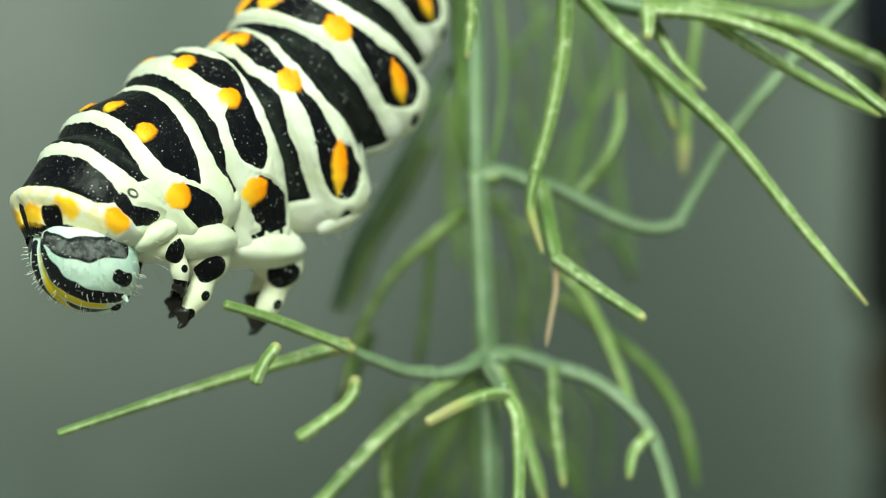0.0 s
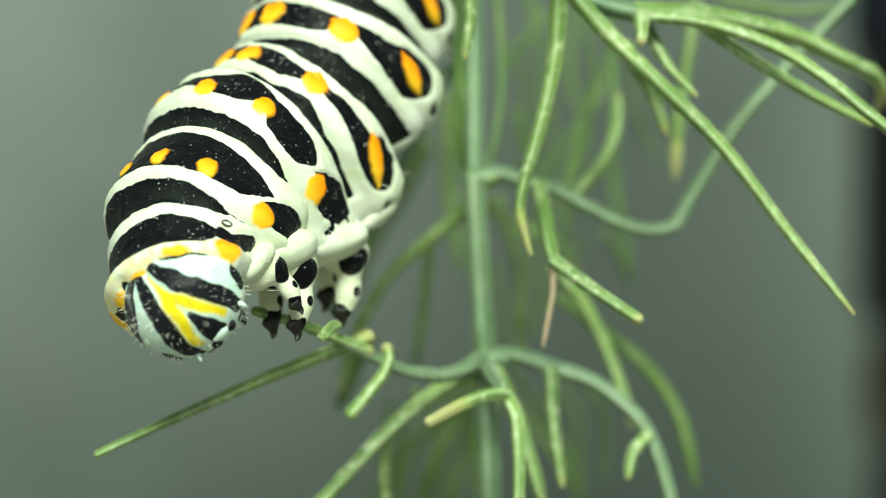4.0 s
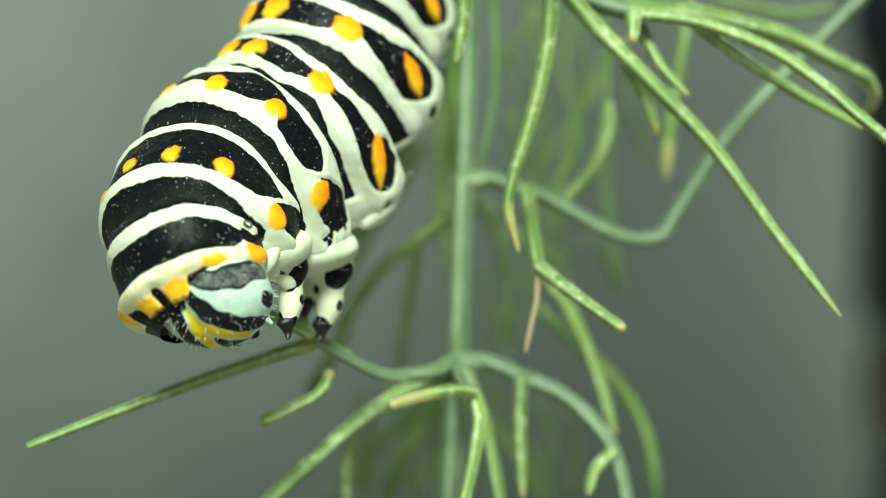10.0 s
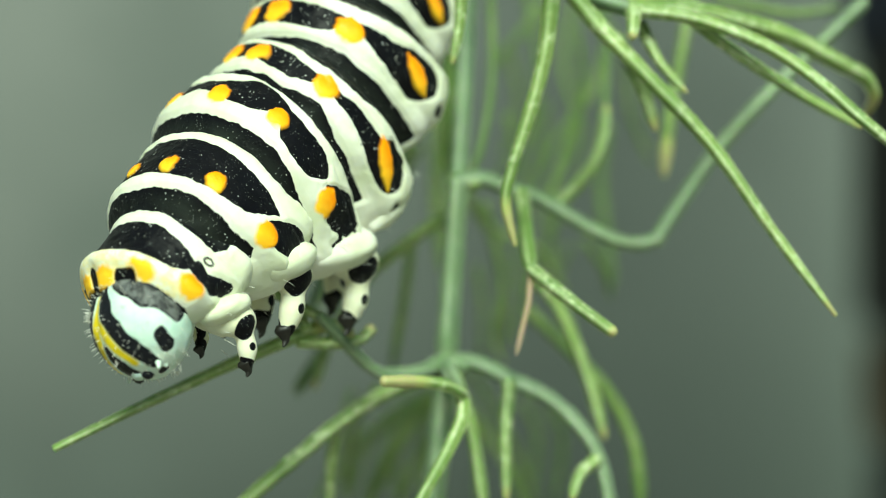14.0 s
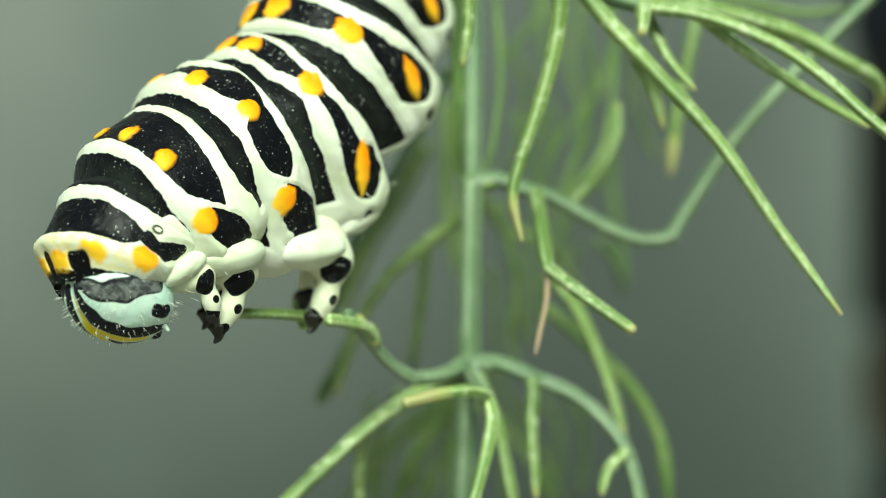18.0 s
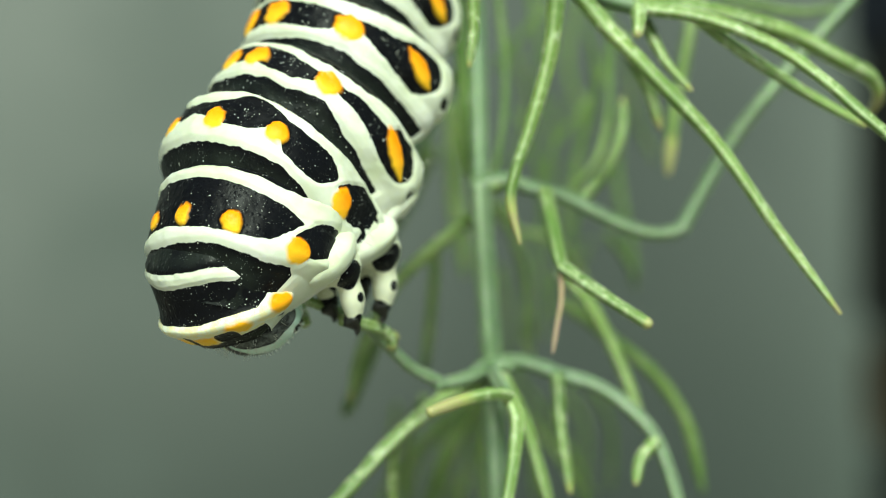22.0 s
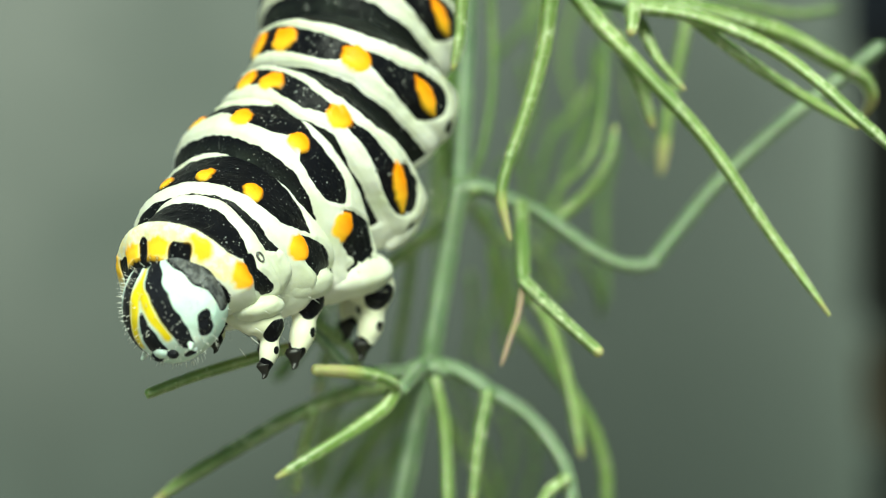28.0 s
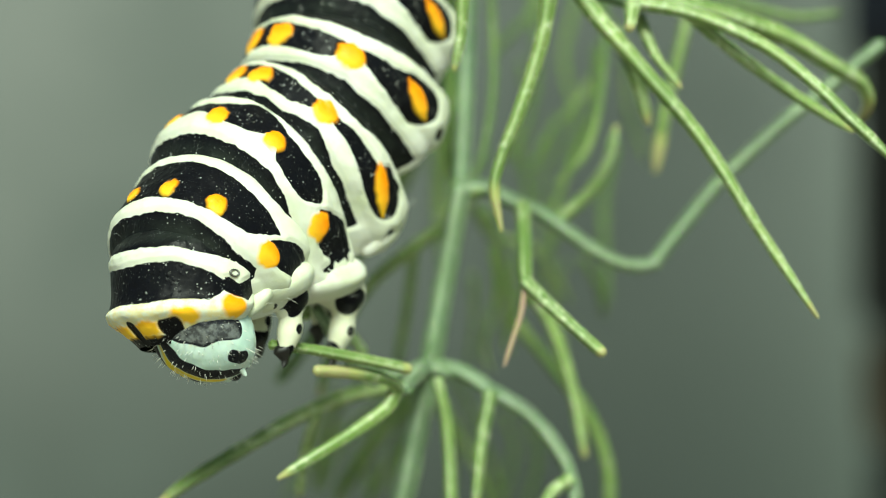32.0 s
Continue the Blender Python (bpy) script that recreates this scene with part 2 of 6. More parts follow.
THORAX_1 = [
    (0, -11.6, -6.36, 1.12, 16.4, 56.7, -130.7), (0.5, -11.12, -6.32, 0.67, 31.3, 58.1, -118.3), (1, -10.72, -5.87, 0.55, 27.8, 71.1, -120.2),
    (1.5, -10.59, -5.94, 0.26, 42.9, 70.2, -103.5), (2, -10.13, -6.07, 0.21, 47.5, 76.4, -102.7), (2.5, -9.79, -6.5, -0.13, 63.2, 69.6, -84.4),
    (3, -9.04, -6.76, -0.17, 65.6, 62.8, -79.7), (3.5, -8.67, -7.15, -0.58, 62, 55, -82.4), (5.5, -7.96, -7.19, -1.14, 68.8, 38.5, -56.9),
    (6, -7.95, -6.95, -0.89, 65.5, 39.2, -54.5), (6.5, -8.26, -8.1, -0.8, 56.3, 36.2, -60.5), (7, -8.89, -8.05, -0.58, 43.2, 35.1, -76.7),
    (7.5, -9.12, -8.72, -0.46, 40.4, 41.6, -75), (8, -9.15, -8.85, -0.27, 37, 46.7, -79.3), (8.5, -8.82, -8.7, -0.55, 46.5, 50.5, -69.2),
    (9, -8.65, -7.85, -0.48, 52.1, 57.4, -65.6), (9.5, -8.51, -8.32, -0.74, 61.1, 54.4, -52.6), (10, -8.24, -7.67, -0.71, 69.3, 59.4, -49),
    (10.5, -8.03, -7.43, -0.84, 74.6, 60.8, -43.2), (11, -7.94, -6.77, -0.91, 79.1, 65.9, -41.6), (11.5, -7.75, -7.23, -1.08, 82.4, 67.1, -39.8),
    (12, -7.58, -7.14, -1, 90.6, 74.5, -38.1), (12.5, -7.5, -6.6, -1.16, 89.8, 71.6, -31.5), (13, -7.06, -6.59, -0.84, 115, 81.8, -18.2),
    (13.5, -7.71, -7.36, -1.63, 29.3, 61.6, -114.5), (14, -9.12, -7.36, -1.35, 22.1, 47.1, -125), (14.5, -10.03, -7.41, -0.61, 9.4, 41.4, -137.9),
    (16.5, -11.59, -7.75, 0.62, 7.3, 33.7, -140), (17, -11.15, -8.01, 0.22, 15.4, 42.5, -133.2), (17.5, -11.21, -6.84, -0.05, 21.1, 51, -124.7),
    (18, -10.67, -6.85, -0.18, 24.1, 61, -123.2), (18.5, -10.26, -6.68, -0.51, 25.5, 66.2, -121.8), (19, -9.99, -6.27, -0.49, 25.3, 79, -121.3),
    (19.5, -9.41, -6, -0.81, 75.2, 85.2, -69.8), (20, -8.98, -5.91, -0.86, 176.6, 84.8, 30.6), (20.5, -8.54, -6.23, -1.07, 160.3, 79.9, 15.9),
    (21, -8.13, -5.82, -1.14, 165.4, 74.6, 25.1), (21.5, -7.61, -5.64, -1.25, 166.9, 70.6, 32.6), (22, -7.34, -5.33, -0.97, -179.2, 67.2, 46),
    (22.5, -7.14, -5.12, -1.27, 161.1, 70.6, 26.1), (23, -6.62, -4.88, -1.03, 176.1, 67.8, 31.2), (23.5, -6.52, -4.65, -1.14, 143.4, 67, 9.2),
    (24, -6.28, -4.56, -0.96, 119.2, 66.1, -10.9), (24.5, -6.06, -5.1, -1.48, 90.9, 62.1, -32.7), (25, -5.86, -5.18, -1.22, 88.4, 62.3, -31.6),
    (25.5, -5.6, -3.88, -0.79, 111.9, 67.2, -18.8), (27.5, -7.02, -5.82, -1.47, 36.7, 37.3, -89.8), (28, -8.08, -6.82, -0.98, 12.8, 34.1, -119.7),
    (28.5, -8.97, -7.28, -0.78, 8.7, 24, -127.5), (29, -9.75, -7.39, -0.35, 8.1, 23.4, -132.8), (29.5, -10, -7.26, -0.62, 8.2, 30.6, -132.8),
    (30, -9.98, -7.08, -0.57, 10.2, 43, -132.5), (30.5, -9.77, -6.87, -0.91, 14.3, 51.7, -127.3), (31, -9.25, -7.16, -1.11, 18.6, 64.8, -120.3),
    (31.5, -8.9, -6.87, -1.61, 43.8, 68.5, -90.6), (32, -8.59, -6.17, -1.46, 60.7, 80.4, -73.7),
]
HEAD = [
    (0, -11.82, -7.11, -0.08, 13.4, 50.6, -129.5), (0.5, -11.37, -7.04, -0.63, 38.5, 63.5, -105.5), (1, -10.75, -6.22, -0.59, 3.9, 67.8, -141),
    (1.5, -10.52, -6.51, -1.17, 39.8, 65.8, -107.1), (2, -10.02, -6.47, -0.9, 31.7, 73.3, -114.9), (2.5, -9.51, -7.27, -1.31, 49.5, 54, -95.6),
    (3, -8.62, -7.62, -0.78, 30.6, 55.3, -117.2), (3.5, -8.6, -8.36, -1.4, 45.7, 16.3, -87.9), (5.5, -7.29, -8.54, -1.5, 60.8, 11.4, -82.6),
    (6, -7.04, -8.14, -1.18, 53.1, 26.7, -88.7), (6.5, -7.63, -9.55, -1.44, 44.4, 12.2, -89.3), (7, -8.65, -9.62, -1.4, 32.6, 9, -94),
    (7.5, -8.61, -10.15, -1.44, 26.5, 17.2, -96.2), (8, -8.47, -10.03, -1.23, 28.1, 33.4, -92), (8.5, -8.07, -9.88, -1.62, 38.2, 26, -81.5),
    (9, -7.77, -8.81, -1.47, 38.6, 36.8, -77.1), (9.5, -7.52, -9.37, -1.72, 44.1, 29.6, -80.1), (10, -7.5, -8.41, -1.24, 38, 51.7, -91.1),
    (10.5, -7.21, -8.34, -1.69, 46.3, 39.6, -87.3), (11, -7.04, -7.42, -1.57, 36.1, 55.9, -99.4), (11.5, -7.06, -7.69, -2.22, 69, 70.9, -62.7),
    (12, -7.13, -7.36, -1.8, -13.5, 78.7, -144.9), (12.5, -6.67, -6.91, -2.27, 45.3, 76.5, -80.5), (13, -6.65, -6.66, -1.6, -32.6, 63.1, -167.4),
    (13.5, -8.11, -8.21, -2.77, 16.1, 37.2, -132.1), (14, -9.59, -8.32, -2.18, 15.9, 17.8, -140.2), (14.5, -10.52, -8.25, -1.59, 9.5, 11.2, -155),
    (16.5, -12.08, -8.47, -0.21, 14.5, 36.4, -141), (17, -11.54, -9.02, -0.87, 25.2, 41.2, -116.9), (17.5, -11.36, -7.53, -0.94, 15, 54.7, -128.3),
    (18, -10.7, -7.38, -1.17, 14.6, 62, -126.7), (18.5, -10.26, -7.26, -1.9, 31.4, 64, -112.8), (19, -9.72, -6.74, -1.68, 8.8, 57.2, -136.3),
    (19.5, -9.18, -6.31, -2.27, 41.4, 74.2, -101.4), (20, -8.72, -5.73, -1.76, -51.5, 75.6, -193.3), (20.5, -8.24, -6.2, -2.37, -73.6, 95.2, -215.9),
    (21, -7.73, -5.58, -1.92, -89.6, 83.3, -223.8), (21.5, -7.07, -5.37, -2.48, -25.5, 103.8, -157.2), (22, -6.85, -4.73, -1.83, 42.5, 107.2, -87.4),
    (22.5, -6.65, -4.79, -2.85, -2.1, 107.9, -134), (23, -6.29, -4.94, -1.93, 53.9, 82.8, -83.5), (23.5, -5.94, -4.77, -2.32, 114.5, 71, -23.5),
    (24, -5.71, -4.67, -1.65, 62, 83.8, -72.1), (24.5, -5.36, -5.62, -2.25, 71.2, 66, -54.9), (25, -5.01, -5.58, -1.91, 81, 70.1, -41.6),
    (25.5, -4.83, -4.07, -1.23, 23.6, 75.5, -117.2), (27.5, -7.15, -7.18, -1.92, 23.2, 8.7, -103.6), (28, -8.55, -7.93, -1.68, 10.2, 0.5, -128.3),
    (28.5, -9.63, -8.38, -1.24, 9.6, 0.7, -137.9), (29, -10.32, -8.31, -1.11, 16.5, -2.8, -150.2), (29.5, -10.51, -8.12, -1.33, 8.3, 20.4, -142.6),
    (30, -10.37, -7.84, -1.66, 10.6, 40.5, -134), (30.5, -9.77, -7.5, -1.94, 5.3, 48.5, -138.5), (31, -9.14, -8.1, -2.09, 11.6, 49.6, -116.7),
    (31.5, -8.53, -7.62, -2.97, 36.2, 57.9, -100.9), (32, -8.01, -6.51, -2.51, 3.5, 59.1, -145.5),
]
ABDOMEN_3 = [
    (0, -4.13, 1.63, 9.44, 25.1, 63.8, -108.4), (0.5, -4.07, 1.74, 9.46, 25.1, 63.8, -108.4), (1, -4.05, 1.75, 9.43, 25.1, 63.8, -108.4),
    (1.5, -4.01, 1.67, 9.47, 25.1, 63.8, -108.4), (2, -4, 1.6, 9.47, 25.1, 63.8, -108.4), (2.5, -3.96, 1.61, 9.47, 25.1, 63.8, -108.4),
    (3, -3.99, 1.57, 9.36, 25.1, 63.8, -108.4), (3.5, -3.92, 1.61, 9.28, 25.1, 63.8, -108.4), (5.5, -3.85, 1.76, 9.18, 25.1, 63.8, -108.4),
    (6, -3.85, 1.7, 9.22, 25.1, 63.8, -108.4), (6.5, -3.84, 1.35, 9.19, 25.1, 63.8, -108.4), (7, -3.84, 1.18, 9.21, 25.1, 63.8, -108.4),
    (7.5, -3.9, 0.97, 9.21, 25.1, 63.8, -108.4), (8, -3.9, 0.88, 9.26, 25.1, 63.8, -108.4), (8.5, -3.87, 0.92, 9.26, 25.1, 63.8, -108.4),
    (9, -3.91, 0.95, 9.24, 25.1, 63.8, -108.4), (9.5, -3.86, 1.01, 9.24, 25.1, 63.8, -108.4), (10, -3.86, 1.09, 9.28, 25.1, 63.8, -108.4),
    (10.5, -3.79, 1.18, 9.24, 25.1, 63.8, -108.4), (11, -3.78, 1.2, 9.17, 25.1, 63.8, -108.4), (11.5, -3.74, 1.12, 9.13, 25.1, 63.8, -108.4),
    (12, -3.68, 1.08, 9.15, 25.1, 63.8, -108.4), (12.5, -3.58, 1.2, 9.13, 25.1, 63.8, -108.4), (13, -3.69, 0.98, 9.16, 25.1, 63.8, -108.4),
    (13.5, -3.67, 1.07, 9.16, 25.1, 63.8, -108.4), (14, -3.74, 1.07, 9.23, 25.1, 63.8, -108.4), (14.5, -3.77, 1.23, 9.25, 25.1, 63.8, -108.4),
    (16.5, -3.86, 1.33, 9.3, 25.1, 63.8, -108.4), (17, -3.86, 1.17, 9.3, 25.1, 63.8, -108.4), (17.5, -3.89, 1.36, 9.32, 25.1, 63.8, -108.4),
    (18, -3.91, 1.31, 9.3, 25.1, 63.8, -108.4), (18.5, -3.89, 1.32, 9.28, 25.1, 63.8, -108.4), (19, -3.9, 1.38, 9.27, 25.1, 63.8, -108.4),
    (19.5, -3.87, 1.38, 9.27, 25.1, 63.8, -108.4), (20, -3.87, 1.25, 9.28, 25.1, 63.8, -108.4), (20.5, -3.8, 1.17, 9.27, 25.1, 63.8, -108.4),
    (21, -3.67, 1.1, 9.24, 25.1, 63.8, -108.4), (21.5, -3.64, 1.04, 9.25, 25.1, 63.8, -108.4), (22, -3.64, 1.05, 9.26, 25.1, 63.8, -108.4),
    (22.5, -3.51, 1.33, 9.21, 25.1, 63.8, -108.4), (23, -3.48, 1.34, 9.16, 25.1, 63.8, -108.4), (23.5, -3.42, 1.61, 9.14, 25.1, 63.8, -108.4),
    (24, -3.38, 1.67, 9.06, 25.1, 63.8, -108.4), (24.5, -3.29, 1.71, 8.94, 25.1, 63.8, -108.4), (25, -3.19, 1.7, 8.89, 25.1, 63.8, -108.4),
    (25.5, -3.25, 1.74, 8.94, 25.1, 63.8, -108.4), (27.5, -3.39, 1.72, 8.83, 25.1, 63.8, -108.4), (28, -3.5, 1.43, 8.79, 25.1, 63.8, -108.4),
    (28.5, -3.57, 1.41, 8.76, 25.1, 63.8, -108.4), (29, -3.64, 1.5, 8.75, 25.1, 63.8, -108.4), (29.5, -3.72, 1.43, 8.71, 25.1, 63.8, -108.4),
    (30, -3.79, 1.41, 8.73, 25.1, 63.8, -108.4), (30.5, -3.77, 1.43, 8.75, 25.1, 63.8, -108.4), (31, -3.7, 1.39, 8.69, 25.1, 63.8, -108.4),
    (31.5, -3.7, 1.41, 8.69, 25.1, 63.8, -108.4), (32, -3.69, 1.39, 8.73, 25.1, 63.8, -108.4),
]
LEG_3 = [
    (0, -0.06, 0.13, -0.21, 0, 0, 0), (0.5, 0.02, 0.07, -0.22, 0, 0, 0), (1, 0.15, -0.03, -0.23, 0, 0, 0), (1.5, 0.14, -0.06, -0.12, 0, 0, 0),
    (2, 0.09, -0.05, -0.06, 0, 0, 0), (2.5, 0.03, -0.01, -0.03, 0, 0, 0), (3, 0.04, -0.01, -0.08, 0, 0, 0), (3.5, 0.04, 0.01, -0.1, 0, 0, 0),
    (5.5, 0.2, -0.11, -0.18, 0, 0, 0), (6, 0.23, -0.17, -0.14, 0, 0, 0), (6.5, 0.25, -0.21, -0.11, 0, 0, 0), (7, 0.26, -0.24, -0.1, 0, 0, 0),
    (7.5, 0.24, -0.16, -0.18, 0, 0, 0), (8, 0.25, -0.14, -0.23, 0, 0, 0), (8.5, 0.26, -0.13, -0.26, 0, 0, 0), (9, 0.29, -0.2, -0.21, 0, 0, 0),
    (9.5, 0.31, -0.24, -0.18, 0, 0, 0), (10, 0.3, -0.21, -0.2, 0, 0, 0), (10.5, 0.27, -0.16, -0.23, 0, 0, 0), (11, 0.24, -0.12, -0.22, 0, 0, 0),
    (11.5, 0.26, -0.15, -0.18, 0, 0, 0), (12, 0.23, -0.11, -0.19, 0, 0, 0), (12.5, 0.26, -0.11, -0.22, 0, 0, 0), (13, 0.23, -0.07, -0.22, 0, 0, 0),
    (13.5, 0.15, -0.05, -0.15, 0, 0, 0), (14, -0.07, 0.13, -0.09, 0, 0, 0), (14.5, -0.22, 0.24, -0.04, 0, 0, 0), (16.5, -0.71, 0.65, 0, 0, 0, 0),
    (17, -0.71, 0.66, -0.03, 0, 0, 0), (17.5, -0.65, 0.62, -0.09, 0, 0, 0), (18, -0.57, 0.56, -0.13, 0, 0, 0), (18.5, -0.46, 0.46, -0.13, 0, 0, 0),
    (19, -0.33, 0.35, -0.13, 0, 0, 0), (19.5, -0.2, 0.22, -0.09, 0, 0, 0), (20, -0.06, 0.07, -0.04, 0, 0, 0), (20.5, 0.04, -0.04, 0.02, 0, 0, 0),
    (21, 0.1, -0.06, -0.03, 0, 0, 0), (21.5, 0.17, -0.07, -0.09, 0, 0, 0), (22, 0.15, -0.04, -0.1, 0, 0, 0), (22.5, 0.1, 0.01, -0.13, 0, 0, 0),
    (23, 0.01, 0.15, -0.23, 0, 0, 0), (23.5, 0.04, 0.22, -0.37, 0, 0, 0), (24, 0.17, 0.2, -0.46, 0, 0, 0), (24.5, 0.27, 0.09, -0.43, 0, 0, 0),
    (25, 0.35, 0.02, -0.43, 0, 0, 0), (25.5, 0.36, -0.04, -0.38, 0, 0, 0), (27.5, -0.07, 0.16, -0.18, 0, 0, 0), (28, -0.1, 0.17, -0.13, 0, 0, 0),
    (28.5, -0.12, 0.18, -0.11, 0, 0, 0), (29, -0.11, 0.17, -0.12, 0, 0, 0), (29.5, -0.12, 0.21, -0.2, 0, 0, 0), (30, -0.15, 0.26, -0.24, 0, 0, 0),
    (30.5, -0.18, 0.29, -0.26, 0, 0, 0), (31, -0.11, 0.21, -0.23, 0, 0, 0), (31.5, 0, 0.1, -0.2, 0, 0, 0), (32, 0.09, 0.01, -0.18, 0, 0, 0),
]
LEG_2 = [
    (0, -0.05, 0.25, -0.48, 0, 0, 0), (0.5, 0.03, 0.25, -0.55, 0, 0, 0), (1, 0.07, 0.3, -0.65, 0, 0, 0), (1.5, 0.16, 0.29, -0.72, 0, 0, 0),
    (2, 0.03, 0.35, -0.64, 0, 0, 0), (2.5, 0, 0.34, -0.57, 0, 0, 0), (3, -0.06, 0.35, -0.5, 0, 0, 0), (5.5, 0.09, 0.12, -0.23, 0, 0, 0),
    (6, 0.07, 0.11, -0.19, 0, 0, 0), (6.5, 0.12, 0.01, -0.2, 0, 0, 0), (7, 0.07, -0.03, -0.11, 0, 0, 0), (7.5, 0.08, -0.05, -0.12, 0, 0, 0),
    (8, 0.06, 0, -0.11, 0, 0, 0), (8.5, 0.06, 0.06, -0.15, 0, 0, 0), (9, 0.04, 0.12, -0.14, 0, 0, 0), (9.5, 0.05, 0.14, -0.16, 0, 0, 0),
    (10, 0.06, 0.14, -0.16, 0, 0, 0), (10.5, 0.1, 0.08, -0.18, 0, 0, 0), (11, 0.1, 0.09, -0.19, 0, 0, 0), (11.5, 0.14, 0.09, -0.23, 0, 0, 0),
    (12, 0.11, 0.15, -0.24, 0, 0, 0), (12.5, 0.15, 0.1, -0.23, 0, 0, 0), (13, 0.06, 0.12, -0.16, 0, 0, 0), (13.5, 0.01, 0.11, -0.11, 0, 0, 0),
    (14, -0.17, 0.22, -0.03, 0, 0, 0), (14.5, -0.21, 0.25, -0.02, 0, 0, 0), (16.5, 0.02, 0.05, -0.14, 0, 0, 0), (17, 0.02, 0.07, -0.16, 0, 0, 0),
    (17.5, 0.01, 0.11, -0.22, 0, 0, 0), (18, -0.03, 0.19, -0.31, 0, 0, 0), (18.5, 0, 0.23, -0.37, 0, 0, 0), (19, 0.01, 0.26, -0.4, 0, 0, 0),
    (19.5, 0.04, 0.25, -0.39, 0, 0, 0), (20, -0.01, 0.27, -0.37, 0, 0, 0), (20.5, 0, 0.26, -0.35, 0, 0, 0), (21, 0.02, 0.23, -0.31, 0, 0, 0),
    (21.5, 0.07, 0.21, -0.3, 0, 0, 0), (22, 0.03, 0.19, -0.24, 0, 0, 0), (22.5, 0, 0.15, -0.18, 0, 0, 0), (23, -0.08, 0.16, -0.14, 0, 0, 0),
    (23.5, -0.01, 0.16, -0.17, 0, 0, 0), (24, -0.03, 0.22, -0.19, 0, 0, 0), (24.5, -0.04, 0.25, -0.17, 0, 0, 0), (25, -0.05, 0.25, -0.16, 0, 0, 0),
    (25.5, -0.05, 0.25, -0.15, 0, 0, 0), (27.5, 0.04, -0.12, 0.04, 0, 0, 0), (28, 0, -0.03, 0.04, 0, 0, 0), (28.5, 0, -0.05, 0.08, 0, 0, 0),
    (29, -0.06, 0, 0.14, 0, 0, 0), (29.5, -0.04, -0.03, 0.13, 0, 0, 0), (30, -0.05, 0.02, 0.08, 0, 0, 0), (30.5, -0.06, 0.03, 0.06, 0, 0, 0),
    (31, -0.07, 0.04, 0.06, 0, 0, 0), (31.5, -0.04, 0.05, 0.01, 0, 0, 0), (32, -0.02, 0.07, -0.05, 0, 0, 0),
]
UPPER_RACHIS = [
    (0, 1.32, 4, 2.72, 0, -1.8, 0), (1, 1.39, 4, 2.72, 0, -2.1, 0), (2, 1.39, 4, 2.68, 0, -2.1, 0), (3, 1.39, 4, 2.68, 0, -2.1, 0),
    (3.5, 1.32, 4, 2.68, 0, -1.8, 0), (5.5, 1.05, 4, 2.65, 0, -0.6, 0), (6, 1.02, 4, 2.62, 0, -0.4, 0), (7, 0.98, 4, 2.62, 0, -0.3, 0),
    (8, 0.84, 4, 2.62, 0, 0.3, 0), (9, 0.91, 4, 2.58, 0, 0, 0), (10, 0.78, 4, 2.55, 0, 0.6, 0), (11, 0.88, 4, 2.55, 0, 0.1, 0),
    (12, 0.88, 4, 2.55, 0, 0.1, 0), (13, 0.91, 4, 2.52, 0, 0, 0), (14, 0.57, 4, 2.52, 0, 1.5, 0), (14.5, 0.64, 4, 2.52, 0, 1.2, 0),
    (16.5, 1.08, 4, 2.48, 0, -0.8, 0), (17, 1.15, 4, 2.48, 0, -1.1, 0), (18, 1.12, 4, 2.48, 0, -0.9, 0), (19, 1.15, 4, 2.45, 0, -1.1, 0),
    (20, 1.19, 4, 2.45, 0, -1.2, 0), (21, 1.42, 4, 2.41, 0, -2.2, 0), (22, 1.46, 4, 2.41, 0, -2.4, 0), (23, 1.49, 4, 2.38, 0, -2.5, 0),
    (24, 1.56, 4, 2.38, 0, -2.8, 0), (25, 1.59, 4, 2.34, 0, -3, 0), (25.5, 1.77, 4, 2.31, 0, -3.7, 0), (27.5, 0.88, 4, 2.28, 0, 0.1, 0),
    (28, 0.61, 4, 2.28, 0, 1.3, 0), (29, 0.54, 4, 2.28, 0, 1.6, 0), (30, 0.57, 4, 2.28, 0, 1.4, 0), (31, 0.78, 4, 2.24, 0, 0.5, 0),
    (32, 0.67, 4, 2.24, 0, 1, 0),
]
